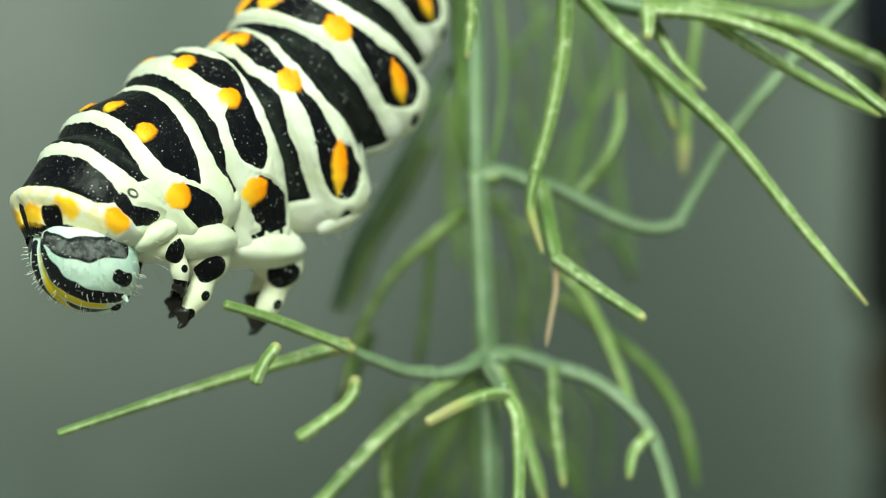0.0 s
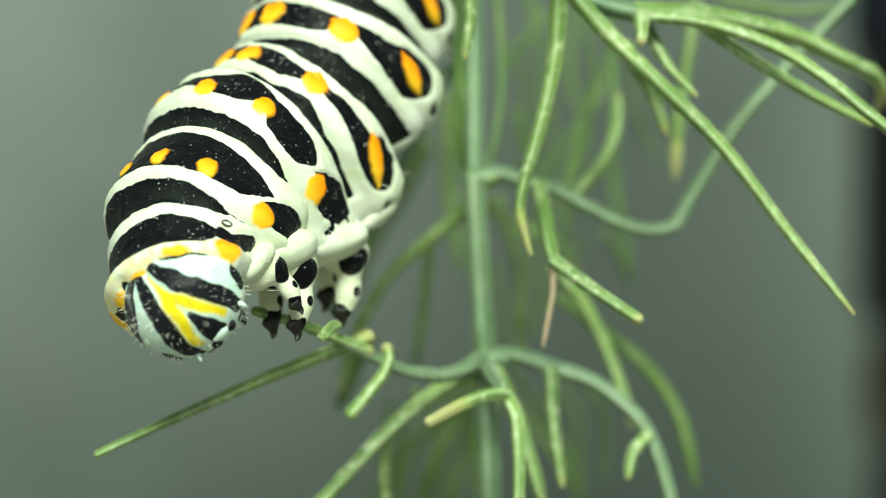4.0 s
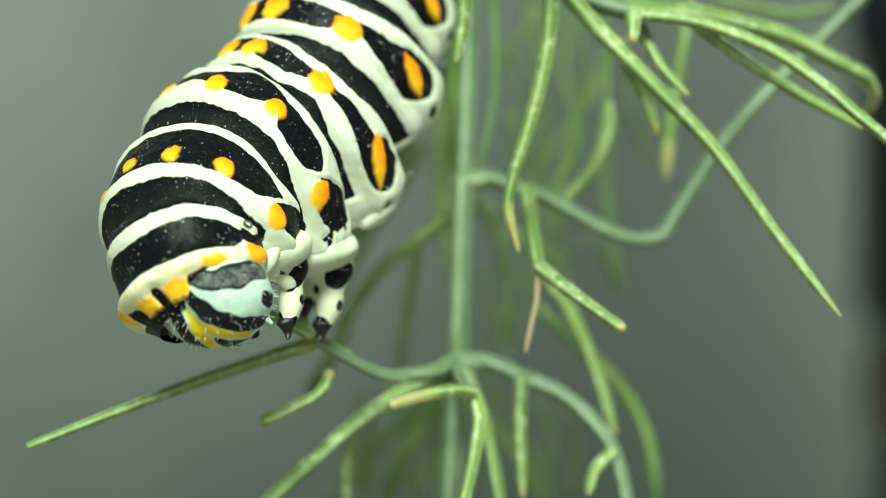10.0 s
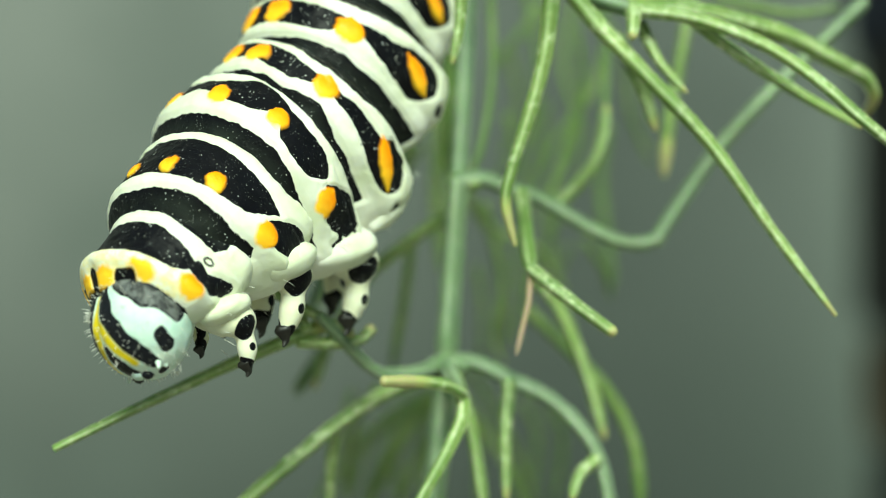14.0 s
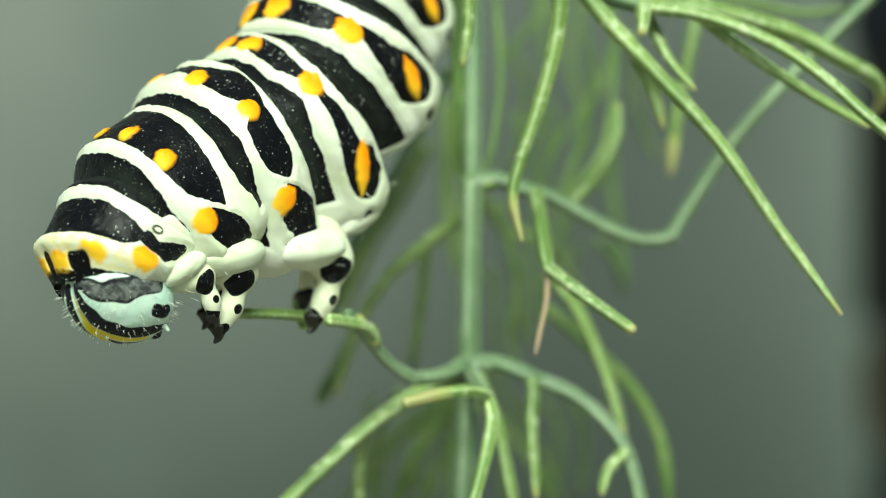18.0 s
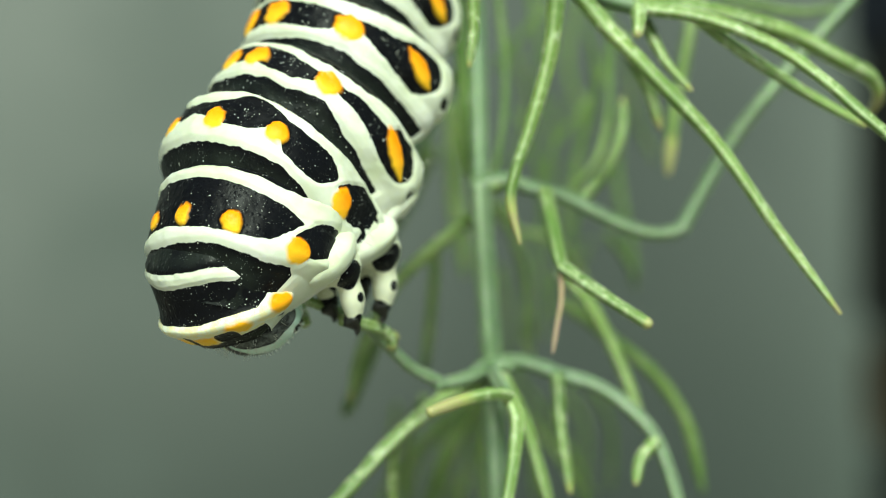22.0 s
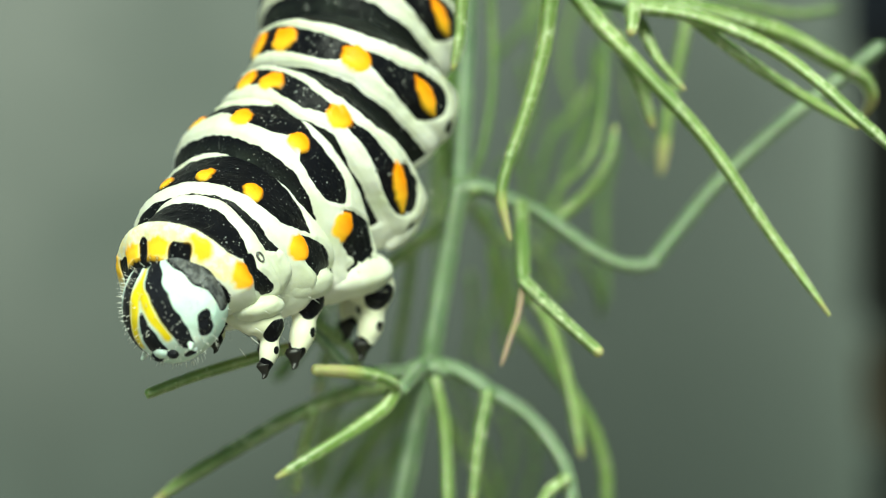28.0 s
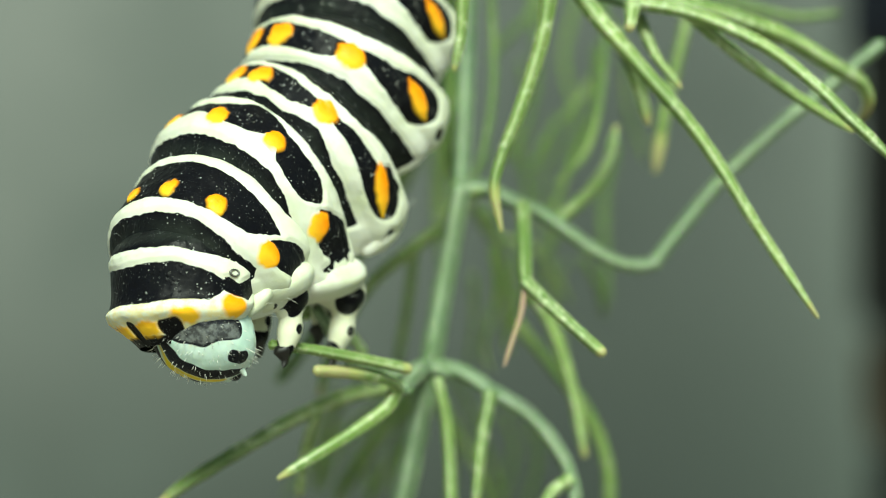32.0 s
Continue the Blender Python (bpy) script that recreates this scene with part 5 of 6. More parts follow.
leaf("arching_leaflet", lower_rachis, [(3.37, 6.6, -4.99), (5.32, 6.6, -6.7), (7.03, 6.6, -8.4), (8.25, 6.6, -10.6), (8.73, 6.6, -13.52)], 0.267, 0.248, 0, 0.55, 1.01)
low_leaf = leaf("low_leaflet", lower_rachis, [(-0.15, 0.5, -7.38), (-1.11, -0.42, -7.69), (-2.42, -1.33, -8.28), (-4.01, -2.25, -9.35), (-5.57, -3.17, -10.74), (-7.18, -4.08, -12.21), (-8.02, -5.0, -13.11)], 0.29, 0.25, 0, 0.55, 0.62)
leaf("leaflet", lower_rachis, [(-4.02, -2.0, -9.3), (-4.34, -1.0, -10.9), (-4.34, 0.0, -12.8)], 0.241, 0.197, 0, 0.55, 0.42)
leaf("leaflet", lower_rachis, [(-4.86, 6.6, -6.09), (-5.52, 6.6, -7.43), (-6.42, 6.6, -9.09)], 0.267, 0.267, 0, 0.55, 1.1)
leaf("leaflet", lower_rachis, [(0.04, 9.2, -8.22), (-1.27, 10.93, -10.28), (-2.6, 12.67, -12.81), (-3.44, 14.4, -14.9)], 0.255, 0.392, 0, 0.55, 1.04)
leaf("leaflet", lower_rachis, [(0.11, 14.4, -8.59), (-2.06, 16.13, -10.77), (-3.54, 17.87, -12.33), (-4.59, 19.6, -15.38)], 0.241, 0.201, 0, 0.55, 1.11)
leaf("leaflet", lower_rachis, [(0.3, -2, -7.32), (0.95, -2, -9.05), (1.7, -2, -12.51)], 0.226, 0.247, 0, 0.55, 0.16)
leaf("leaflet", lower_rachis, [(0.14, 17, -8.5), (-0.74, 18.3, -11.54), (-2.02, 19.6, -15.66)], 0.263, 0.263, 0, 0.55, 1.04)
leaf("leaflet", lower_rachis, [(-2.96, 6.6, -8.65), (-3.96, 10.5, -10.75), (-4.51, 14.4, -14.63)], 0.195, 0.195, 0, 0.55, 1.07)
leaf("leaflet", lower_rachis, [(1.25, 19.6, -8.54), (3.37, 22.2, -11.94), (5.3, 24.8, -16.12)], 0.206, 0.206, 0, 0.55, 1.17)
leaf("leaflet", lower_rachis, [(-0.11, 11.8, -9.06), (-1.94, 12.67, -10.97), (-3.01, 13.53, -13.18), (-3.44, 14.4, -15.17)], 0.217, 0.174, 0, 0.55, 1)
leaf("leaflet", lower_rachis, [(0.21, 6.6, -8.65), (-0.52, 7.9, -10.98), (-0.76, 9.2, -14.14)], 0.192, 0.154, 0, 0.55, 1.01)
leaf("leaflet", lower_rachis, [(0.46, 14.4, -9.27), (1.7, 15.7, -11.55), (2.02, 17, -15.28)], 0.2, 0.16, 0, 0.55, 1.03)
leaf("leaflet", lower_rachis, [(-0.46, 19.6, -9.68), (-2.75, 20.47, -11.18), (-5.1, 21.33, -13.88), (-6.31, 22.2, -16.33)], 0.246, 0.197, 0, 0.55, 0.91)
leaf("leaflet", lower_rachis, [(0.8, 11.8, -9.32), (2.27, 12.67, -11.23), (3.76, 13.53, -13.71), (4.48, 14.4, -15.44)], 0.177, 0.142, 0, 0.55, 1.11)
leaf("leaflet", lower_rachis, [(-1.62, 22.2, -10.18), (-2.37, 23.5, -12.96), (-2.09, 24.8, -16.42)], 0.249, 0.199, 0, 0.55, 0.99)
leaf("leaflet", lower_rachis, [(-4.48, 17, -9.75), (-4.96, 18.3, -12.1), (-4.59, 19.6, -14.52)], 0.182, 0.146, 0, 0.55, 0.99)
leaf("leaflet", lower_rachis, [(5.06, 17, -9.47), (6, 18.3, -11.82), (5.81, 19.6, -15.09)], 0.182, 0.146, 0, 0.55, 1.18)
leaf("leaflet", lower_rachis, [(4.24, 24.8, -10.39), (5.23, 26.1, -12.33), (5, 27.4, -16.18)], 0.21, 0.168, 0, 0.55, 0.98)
front_stalk = rachis("front_stalk", frond, [(0.02, 2, -0.13), (0.21, -0.5, -0.57), (0.5, -3, -0.99)], 0.306, 0.265, 0)
front_branch = leaf("hooked_leaflet", frond, [(0.06, 0, -0.1), (-0.22, -0.75, 0.16), (-0.9, -1.5, 0.24), (-1.84, -2.25, 0.1), (-2.82, -3, -0.13)], 0.249, 0.201, 0.3, 0.0)
front_long = leaf("leaflet", front_branch, [(-0.04, 0, 0.08), (0.24, -0.5, -0.74), (0.08, -1, -2.01), (-0.23, -1.5, -3.37), (-0.64, -2, -5.11)], 0.271, 0.193, 0.05, 0.55, 0.33)
upper_pinna = rachis("pinna_stalk", frond, [(-3.56, 1, 2.44), (-2.54, 0.67, 1.44), (-1.31, 0.33, 0.75), (-0.06, 0, 0.37)], 0.435, 0.336, 0)
leaf("leaflet", upper_pinna, [(-0.14, 0, 0.41), (2.06, 0.71, 0.43), (3.85, 1.43, 0.22), (6.1, 2.14, -0.26), (8.29, 2.86, -1.19), (9.39, 3.57, -1.62), (9.9, 4.29, -2.27), (9.78, 5, -2.86)], 0.387, 0.273, 0.08, 0.55, 0.56)
leaf("leaflet", upper_pinna, [(-0.1, 0, 0.33), (2.11, -0.43, -0.01), (4.09, -0.86, -0.72), (5.43, -1.29, -1.48), (6.76, -1.71, -2.53), (7.66, -2.14, -3.41), (8.52, -2.57, -4.22), (9.43, -3, -5.11)], 0.235, 0.193, 0, 0.55, 0.52)
leaf("leaflet", upper_pinna, [(2.07, 0, 0.04), (4.03, 0, -1.32), (6.1, 0, -2.58), (8.41, 0, -3.78)], 0.219, 0.175, 0, 0.55, 0.52)
leaf("stub", upper_pinna, [(-0.02, 0, 0.41), (-0.03, -0.5, -0.17), (-0.11, -1, -0.78)], 0.326, 0.174, 0, 0, 0.24)
leaf("leaflet", upper_pinna, [(-2.89, 0, 1.65), (-1.38, -0.4, -0.26), (0.42, -0.8, -2.14), (2.81, -1.2, -4.66), (5.01, -1.6, -7.7), (7.22, -2, -10.61)], 0.324, 0.151, 0.03, 0.55, 0.53)
leaf("leaflet", upper_pinna, [(0.38, 1, -0.08), (1.1, 0.5, -1.56), (2.03, 0, -2.67)], 0.243, 0.11, 0.05, 0.55, 0.46)
leaf("leaflet", upper_pinna, [(-0.35, 2.5, -0.5), (0.60, 2.5, -2.1), (1.22, 2.5, -3.9)], 0.30, 0.20, 0.08, 0.55, 0.26)
leaf("leaflet", upper_pinna, [(3.45, 10, 2.2), (3.02, 10, -0.73), (2.68, 10, -2.73), (2.5, 10, -5.27)], 0.24, 0.25, 0.15, 0.55, 0.8)
leaf("leaflet", upper_pinna, [(-3.02, -1, 1.3), (-3.22, -1, -1.35), (-3.77, -1, -3.79), (-4.32, -1, -5.62), (-4.53, -1, -6.88), (-4.16, -1, -8.41)], 0.324, 0.162, 0.12, 0.55, 0.44)
leaf("leaflet", upper_pinna, [(4.79, 11.6, 2.45), (7.96, 11.6, 1.92), (10.03, 11.6, 2.21)], 0.198, 0.168, 0, 0.55, 1.02)
leaf("leaflet", upper_pinna, [(-0.28, 11.6, 2.94), (0.03, 10.73, -1.04), (-0.43, 9.87, -4.46), (-1.78, 9, -6.19)], 0.182, 0.137, 0, 0.55, 1.07)
leaf("leaflet", upper_pinna, [(0.03, 22, 3.64), (1.87, 23.73, 1.62), (2.62, 25.47, -1.36), (3.98, 27.2, -3.86)], 0.179, 0.146, 0, 0.55, 1.02)
leaf("leaflet", upper_pinna, [(-2.32, 19.4, 3.01), (-3.8, 19.4, 1.13), (-4.79, 19.4, -0.08)], 0.174, 0.158, 0, 0.55, 1.02)
leaf("leaflet", upper_pinna, [(-2.89, 24.6, 4.85), (-2.18, 24.6, 0.57), (-2.6, 24.6, -2.85), (-4.31, 24.6, -5.13)], 0.212, 0.163, 0, 0.55, 1.02)
leaf("leaflet", upper_pinna, [(-0.13, 27.2, 4.93), (-0.72, 27.2, 1.12), (0.16, 27.2, -2.1), (-0.42, 27.2, -4.74)], 0.214, 0.165, 0, 0.55, 1.2)
leaf("leaflet", upper_pinna, [(0.9, 19.4, 1.94), (0.09, 19.4, -1.02), (-1.65, 19.4, -3.43), (-2.32, 19.4, -5.31)], 0.174, 0.127, 0, 0.55, 1.02)
node_ring = leaf("node", upper_rachis, [(-0.22, 0.4, 0.1), (0.1, 0.3, 0.1), (0.55, 0.1, 0.08), (0.95, 0, 0.2)], 0.37, 0.31)
# the frond's stalk arches over above the view and comes down to the ground
main_stalk = rachis("main_stalk", frond, [(1.3, 4, 14), (3, 6, 34), (16, 16, 62), (50, 40, 78), (84, 66, 40), (96, 74, -60), (98, 76, -180), (98, 76, -302)], 0.5, 3.0)

long_leaflet = leaf("long_leaflet", frond, [(0, 0, 0), (3, 0.08, 0), (6.8, 0.10, 0), (10.6, 0, 0)], 0.13, 0.26, 0, 0, 0.35)
held_twig = leaf("held_twig", frond, [(0, 0, 0), (1.8, 0.08, 0), (3.7, 0.05, 0), (5.4, 0, 0)], 0.17, 0.20, 0, 0)
bent_perch = rachis("bent_perch", frond, [(0, 0, 0), (1.6, -0.14, 0), (3.3, -0.22, 0), (4.6, 0, 0)], 0.19, 0.23, 0, 0)
curled_leaflet = leaf("curled_leaflet", frond, [(0, 0, 0), (0.9, -0.18, 0), (1.9, -0.34, 0), (2.5, -0.26, 0), (2.9, 0, 0)], 0.22, 0.21, 0, 0, 0.55)
short_leaflet = leaf("short_leaflet", frond, [(0, 0, 0), (0.5, 0.05, 0), (0.9, 0.06, 0), (1.4, 0, 0)], 0.22, 0.20, 0, 0, 0.55)


# ---- caterpillar ----
def stroke(U, S, R, pts):
    """How far inside a brush stroke of varying width each place lies; points of (degrees, mm along, half width)."""
    best = np.full(U.shape, -9.0)
    q = [(radians(a) * R, s, r) for a, s, r in pts]
    if len(q) == 1:
        q = q * 2
    for (u0, s0, r0), (u1, s1, r1) in zip(q, q[1:]):
        du, ds = u1 - u0, s1 - s0
        k = np.clip(((U - u0) * du + (S - s0) * ds) / max(du * du + ds * ds, 1e-9), 0, 1)
        best = np.maximum(best, r0 + (r1 - r0) * k - np.hypot(U - u0 - du * k, S - s0 - ds * k))
    return best


def oval(U, S, R, at, along, half_u, half_s):
    du, ds = (U - radians(at) * R) / half_u, (S - along) / half_s
    return (1 - np.hypot(du, ds)) * min(half_u, half_s)


def wobble(xs, scale, seed):
    return np.array([noise.noise(Vector((x * scale + seed * 5.3, y * scale, z * scale))) for x, y, z in xs])


def band(deg, V, R, back, front, first=-99, last=180):
    """How far inside a band each place lies: its back and front edges as (degrees, mm along)."""
    b = np.interp(deg, [d for d, _ in back], [v for _, v in back])
    f = np.interp(deg, [d for d, _ in front], [v for _, v in front])
    return np.minimum(np.minimum(V - b, f - V), np.minimum((deg - first), (last - deg)) * (math.pi / 180) * R)


def segment_mesh(name, R, front, bands, folds, spots, inks=(), gold=None, collar=0.0, flank=0.24, reach=2.7, seed=0, back=1.2, ns=120, nt=320, crest=0.0, steep=False, wide=0.0, keel=0.0):
    """One ring of the body along x, back up: black bands and strokes, dark folds, raised spots as (kind, points or oval)."""
    s = np.linspace(-back - 0.8, reach, ns)
    prof = np.interp(s, [-back - 0.8, -back - 0.30, -back - 0.08, -back + 0.12, -back + 0.4, 0.3, 0.75, 1.05, 1.5, 2.0, 2.7],
                     [0.70 * R, 0.87 * R, 0.955 * R, 0.995 * R, R, R, 0.985 * R, 0.945 * R,
                      0.46 * R + 0.44 * front, 0.82 * front, 0.68 * front])
    if steep:
        prof = np.minimum(prof, np.interp(s, [0.75, 1.1, 1.35, 1.7, 2.1, 2.7], np.array([1.0, 0.955, 0.86, 0.76, 0.69, 0.58]) * R))
    kern = np.array([1, 2, 3, 4, 3, 2, 1]) / 16
    prof = np.convolve(np.pad(prof, 3, mode="edge"), kern, mode="valid")
    if collar:
        prof = prof + collar * np.exp(-((s - 0.88) / 0.36) ** 2)
    th = np.linspace(-math.pi, math.pi, nt, endpoint=False)
    S, T = np.meshgrid(s, th, indexing="ij")
    xs = np.stack([S, np.sin(T) * R, np.cos(T) * R], -1).reshape(-1, 3)
    w1 = wobble(xs, 0.9, seed).reshape(S.shape)
    w2 = wobble(xs, 2.6, seed + 3).reshape(S.shape)
    w3 = wobble(xs, 6.0, seed + 8).reshape(S.shape)
    U = np.abs(T) * R + 0.04 * w2 + 0.02 * w3
    V = S + 0.03 * w1 + 0.03 * w2 + 0.03 * w3
    deg = np.degrees(U / R)
    ink = np.full(S.shape, -9.0)
    for b in bands:
        ink = np.maximum(ink, band(deg, V, R, *b))
    for pts in inks:
        ink = np.maximum(ink, stroke(U, V, R, pts))
    fold = np.full(S.shape, -9.0)
    for b in folds:
        fold = np.maximum(fold, band(deg, V, R, *b))
    ink = np.maximum(ink, fold)
    spot, tone = np.full(S.shape, -9.0), np.zeros(S.shape)
    for o in spots:
        if isinstance(o[0], tuple):
            one, mid = stroke(U + 0.04 * w3, V + 0.04 * w3, R, o), sum(q[1] for q in o) / len(o)
            half = 0.45
        else:
            one, mid, half = oval(U + 0.03 * w3 + 0.10 * w2, V + 0.03 * w3 + 0.08 * w2, R, *o), o[1], o[3]
        # the collar's upper spots are more golden
        lift = 0.5 if collar and (isinstance(o[0], tuple) or o[0] < 60) else 0.0
        near = one > spot
        tone = np.where(near, np.clip(0.5 + lift + 0.5 * (V - mid) / half, 0, 1), tone)
        spot = np.maximum(spot, one)
    if collar:
        for pts in inks:
            spot = np.minimum(spot, -stroke(U, V, R, pts))
    yellow = band(deg, V, R, *gold) if gold else np.full(S.shape, -9.0)
    d = np.degrees(np.abs(T))
    shape = 1 + flank * np.exp(-((d - 146) / 23) ** 2) + crest * np.exp(-(d / 48) ** 2) + wide * np.exp(-((d - 119) / 23) ** 2) * np.clip((1.1 - S) * 2, 0, 1) - keel * np.exp(-((d - 168) / 30) ** 2)
    shape = shape + (0.02 * np.exp(-((d - 140) / 12) ** 2) * np.exp(-((S - 0.15) / 0.75) ** 2) - 0.018 * np.exp(-((d - 126) / 6) ** 2)) * np.clip((1.3 - S) * 2, 0, 1)
    if collar:
        # the underside draws back behind the head
        shape = shape - 0.34 * np.clip((d - 96) / 34, 0, 1) * np.clip((S + 0.5) / 1.2, 0, 1)
    r = prof[:, None] * shape
    r = r + 0.07 * np.maximum(np.clip(-ink * 6, 0, 1), np.clip(spot * 8 + 0.5, 0, 1)) - 0.04 + 0.05 * np.clip(spot * 5, 0, 1) + 0.045 * w1 + 0.022 * w2 + 0.008 * w3
    # creases round the ring where the skin folds
    r = r - 0.03 * np.exp(-((S + 0.62 + 0.05 * w1) / 0.07) ** 2) * np.clip((d - 60) / 40, 0, 1) - 0.05 * np.clip(fold * 3, 0, 1)
    verts = np.stack([S, r * np.sin(T), r * np.cos(T)], -1).reshape(-1, 3) * MM
    return mesh_of(name, verts.tolist(), grid_faces(ns, nt), SKIN,
                   values={"ink": ink.ravel(), "spot": spot.ravel(), "gold": yellow.ravel(), "fold": fold.ravel(), "tone": tone.ravel()})


def blob(centre, axes, ink=None, seed=0, nu=24, nv=36, tilt=0.0):
    """A rounded lobe, sheared by tilt along x; ink gives (direction, angle) of a dark patch on it."""
    verts, inks = [], []
    for i in range(nu + 1):
        e = math.pi * (i / nu - 0.5)
        for j in range(nv):
            a = 2 * math.pi * j / nv
            d = Vector((math.cos(e) * math.cos(a), math.cos(e) * math.sin(a), math.sin(e)))
            k = 1 + 0.06 * noise.noise(d * 2.2 + Vector((seed * 3.1, 0, 0)))
            verts.append(Vector((centre[0] + d.x * axes[0] * k, centre[1] + d.y * axes[1] * k, centre[2] + (d.z * axes[2] + tilt * d.x * axes[0]) * k)) * MM)
            v = -1.0
            for way, angle in ink or ():
                v = max(v, angle - math.degrees(d.angle(Vector(way))) + 5 * noise.noise(d * 3 + Vector((seed, 0, 0))))
            inks.append(v * 0.02)
    return verts, grid_faces(nu + 1, nv), inks


def lobes(name, parts, mat):
    verts, faces, ink = [], [], []
    for v, f, i in parts:
        k = len(verts)
        verts += v
        faces += [tuple(q + k for q in face) for face in f]
        ink += i
    none = [-1.0] * len(verts)
    return mesh_of(name, verts, faces, mat, values={"ink": ink, "spot": none, "gold": none})


caterpillar = tagged(new("caterpillar"), "white and black banded swallowtail caterpillar with orange spots feeding on fennel", "caterpillar")
caterpillar.location = (0, 0, HEIGHT)

ABD_2 = segment_mesh("abdomen_ring", 3.48, 3.65, [
    ([(0, -0.55), (12, -0.48), (24, -0.36), (40, -0.24), (56, -0.16), (70, -0.13), (89, -0.20), (97, -0.24), (104, -0.43), (113, -0.52), (121, -0.52), (127, -0.36), (131, 0.1)],
     [(0, 0.50), (9, 0.54), (30, 0.64), (42, 0.72), (50, 0.60), (61, 0.20), (70, 0.34), (76, 0.48), (82, 0.68), (95, 0.85), (111, 1.03), (119, 1.08), (125, 0.85), (131, 0.2)], -99, 130)],
    [([(0, 1.05), (13, 1.05), (29, 1.08), (47, 1.13), (64, 1.14), (74, 1.33), (93, 1.45), (105, 1.56), (120, 1.64), (135, 1.78)], [(0, 2.9), (180, 2.9)], -99, 140),
     ([(0, -3), (180, -3)], [(0, -0.80), (30, -0.70), (50, -0.67), (69, -0.72), (89, -0.81), (100, -0.92), (125, -1.15)], -99, 128)],
    [(13, 0.08, 0.56, 0.54), (61, 0.33, 0.56, 0.50), ((101, -0.08, 0.08), (107, 0.10, 0.30), (112, 0.25, 0.36), (117, 0.42, 0.30), (124, 0.66, 0.08))],
    [[(139, 0.52, 0.24)], [(153, -0.1, 0.26)], [(141, -0.75, 0.14)]], back=0.82, seed=1, wide=0.05)
ABD_1 = segment_mesh("abdomen_ring", 3.65, 3.65, [
    ([(0, -0.58), (15, -0.57), (28, -0.48), (47, -0.28), (56, -0.10), (65, -0.21), (77, -0.33), (91, -0.34), (100, -0.26), (108, -0.70), (122, -0.74), (127, -0.50), (131, 0.0)],
     [(0, 0.14), (8, 0.18), (22, 0.33), (38, 0.41), (48, 0.22), (58, 0.0), (66, 0.14), (79, 0.19), (91, 0.37), (101, 0.60), (117, 0.78), (125, 0.72), (131, 0.1)], -99, 130)],
    [([(0, 0.80), (9, 0.79), (25, 0.77), (40, 0.86), (52, 0.66), (61, 0.61), (69, 0.80), (79, 1.02), (94, 1.14), (111, 1.24), (126, 1.34)], [(0, 2.9), (180, 2.9)], -99, 124),
     ([(0, -3), (180, -3)], [(0, -0.80), (27, -0.80), (46, -0.68), (62, -0.66), (78, -0.72), (93, -1.02), (110, -1.25)], -99, 125)],
    [(11, -0.06, 0.52, 0.46), (58, 0.02, 0.52, 0.42), ((100, -0.36, 0.08), (106, -0.17, 0.30), (111, 0.00, 0.37), (117, 0.20, 0.31), (125, 0.50, 0.08))],
    [[(138, 0.46, 0.20)], [(152, -0.1, 0.24)], [(140, -0.8, 0.13)]], back=0.88, seed=2, wide=0.05)
THX_3 = segment_mesh("thorax_ring", 3.64, 3.1, [
    ([(0, -0.40), (14, -0.42), (22, -0.62), (29, -0.88), (38, -0.98), (49, -0.77), (57, -0.55), (70, -0.51), (81, -0.54), (92, -0.46), (98, -0.2)],
     [(0, 0.10), (14, 0.30), (25, 0.50), (39, 0.42), (48, 0.05), (54, 0.0), (62, 0.52), (71, 0.67), (80, 0.73), (88, 0.58), (94, 0.2), (98, -0.2)], -99, 97),
    ([(100, -0.04), (104, -0.30), (110, -0.66), (117, -0.92), (126, -0.95), (132, -0.84)], [(100, 0.1), (108, 0.45), (117, 0.55), (124, 0.42), (129, 0.1), (133, -0.1)], 100, 132)],
    [([(0, 1.22), (22, 1.19), (37, 1.10), (52, 1.03), (65, 0.95), (78, 1.06), (92, 1.12), (124, 1.15)], [(0, 2.9), (180, 2.9)], -99, 131),
     ([(0, -3), (180, -3)], [(0, -0.85), (25, -1.10), (40, -1.16), (55, -0.98), (69, -0.84), (86, -0.90), (97, -1.25)], -99, 120)],
    [(18, 0.34, 0.42, 0.44), (54, 0.10, 0.42, 0.42), (107, 0.34, 0.50, 0.52)], [[(128, 0.10, 0.10), (131, 0.22, 0.07), (134, 0.46, 0.09)], [(130, 0.16, 0.06), (131, 0.62, 0.06)], [(131, -0.55, 0.10), (134, -0.58, 0.09)]], back=1.02, seed=4)
THX_2 = segment_mesh("thorax_ring", 3.08, 2.55, [
    ([(0, -1.30), (25, -1.24), (42, -1.19), (52, -1.10), (67, -0.93), (80, -0.84), (89, -0.68), (96, -0.45)],
     [(0, 0.42), (14, 0.50), (33, 0.52), (52, 0.58), (68, 0.60), (78, 0.45), (87, 0.05), (96, -0.42)], -99, 96),
    ([(92, 0.05), (97, -0.25), (103, -0.56), (112, -0.80), (121, -0.88), (128, -0.70)], [(92, 0.2), (100, 0.66), (108, 0.55), (117, 0.26), (125, -0.05), (128, -0.4)], 92, 128)],
    [([(0, 1.05), (16, 1.04), (39, 1.00), (58, 1.08), (76, 1.19), (98, 1.05), (104, 1.2)], [(0, 2.9), (180, 2.9)], -99, 104),
     ([(0, -3), (180, -3)], [(0, -1.78), (40, -1.70), (60, -1.56), (75, -1.40), (90, -1.36), (105, -1.5)], -99, 110)],
    [(16, 0.04, 0.33, 0.40), (51, 0.20, 0.36, 0.40), (95, 0.50, 0.42, 0.44)], back=1.68, flank=0.08, seed=5, crest=-0.05, steep=True, wide=0.17, keel=0.12)
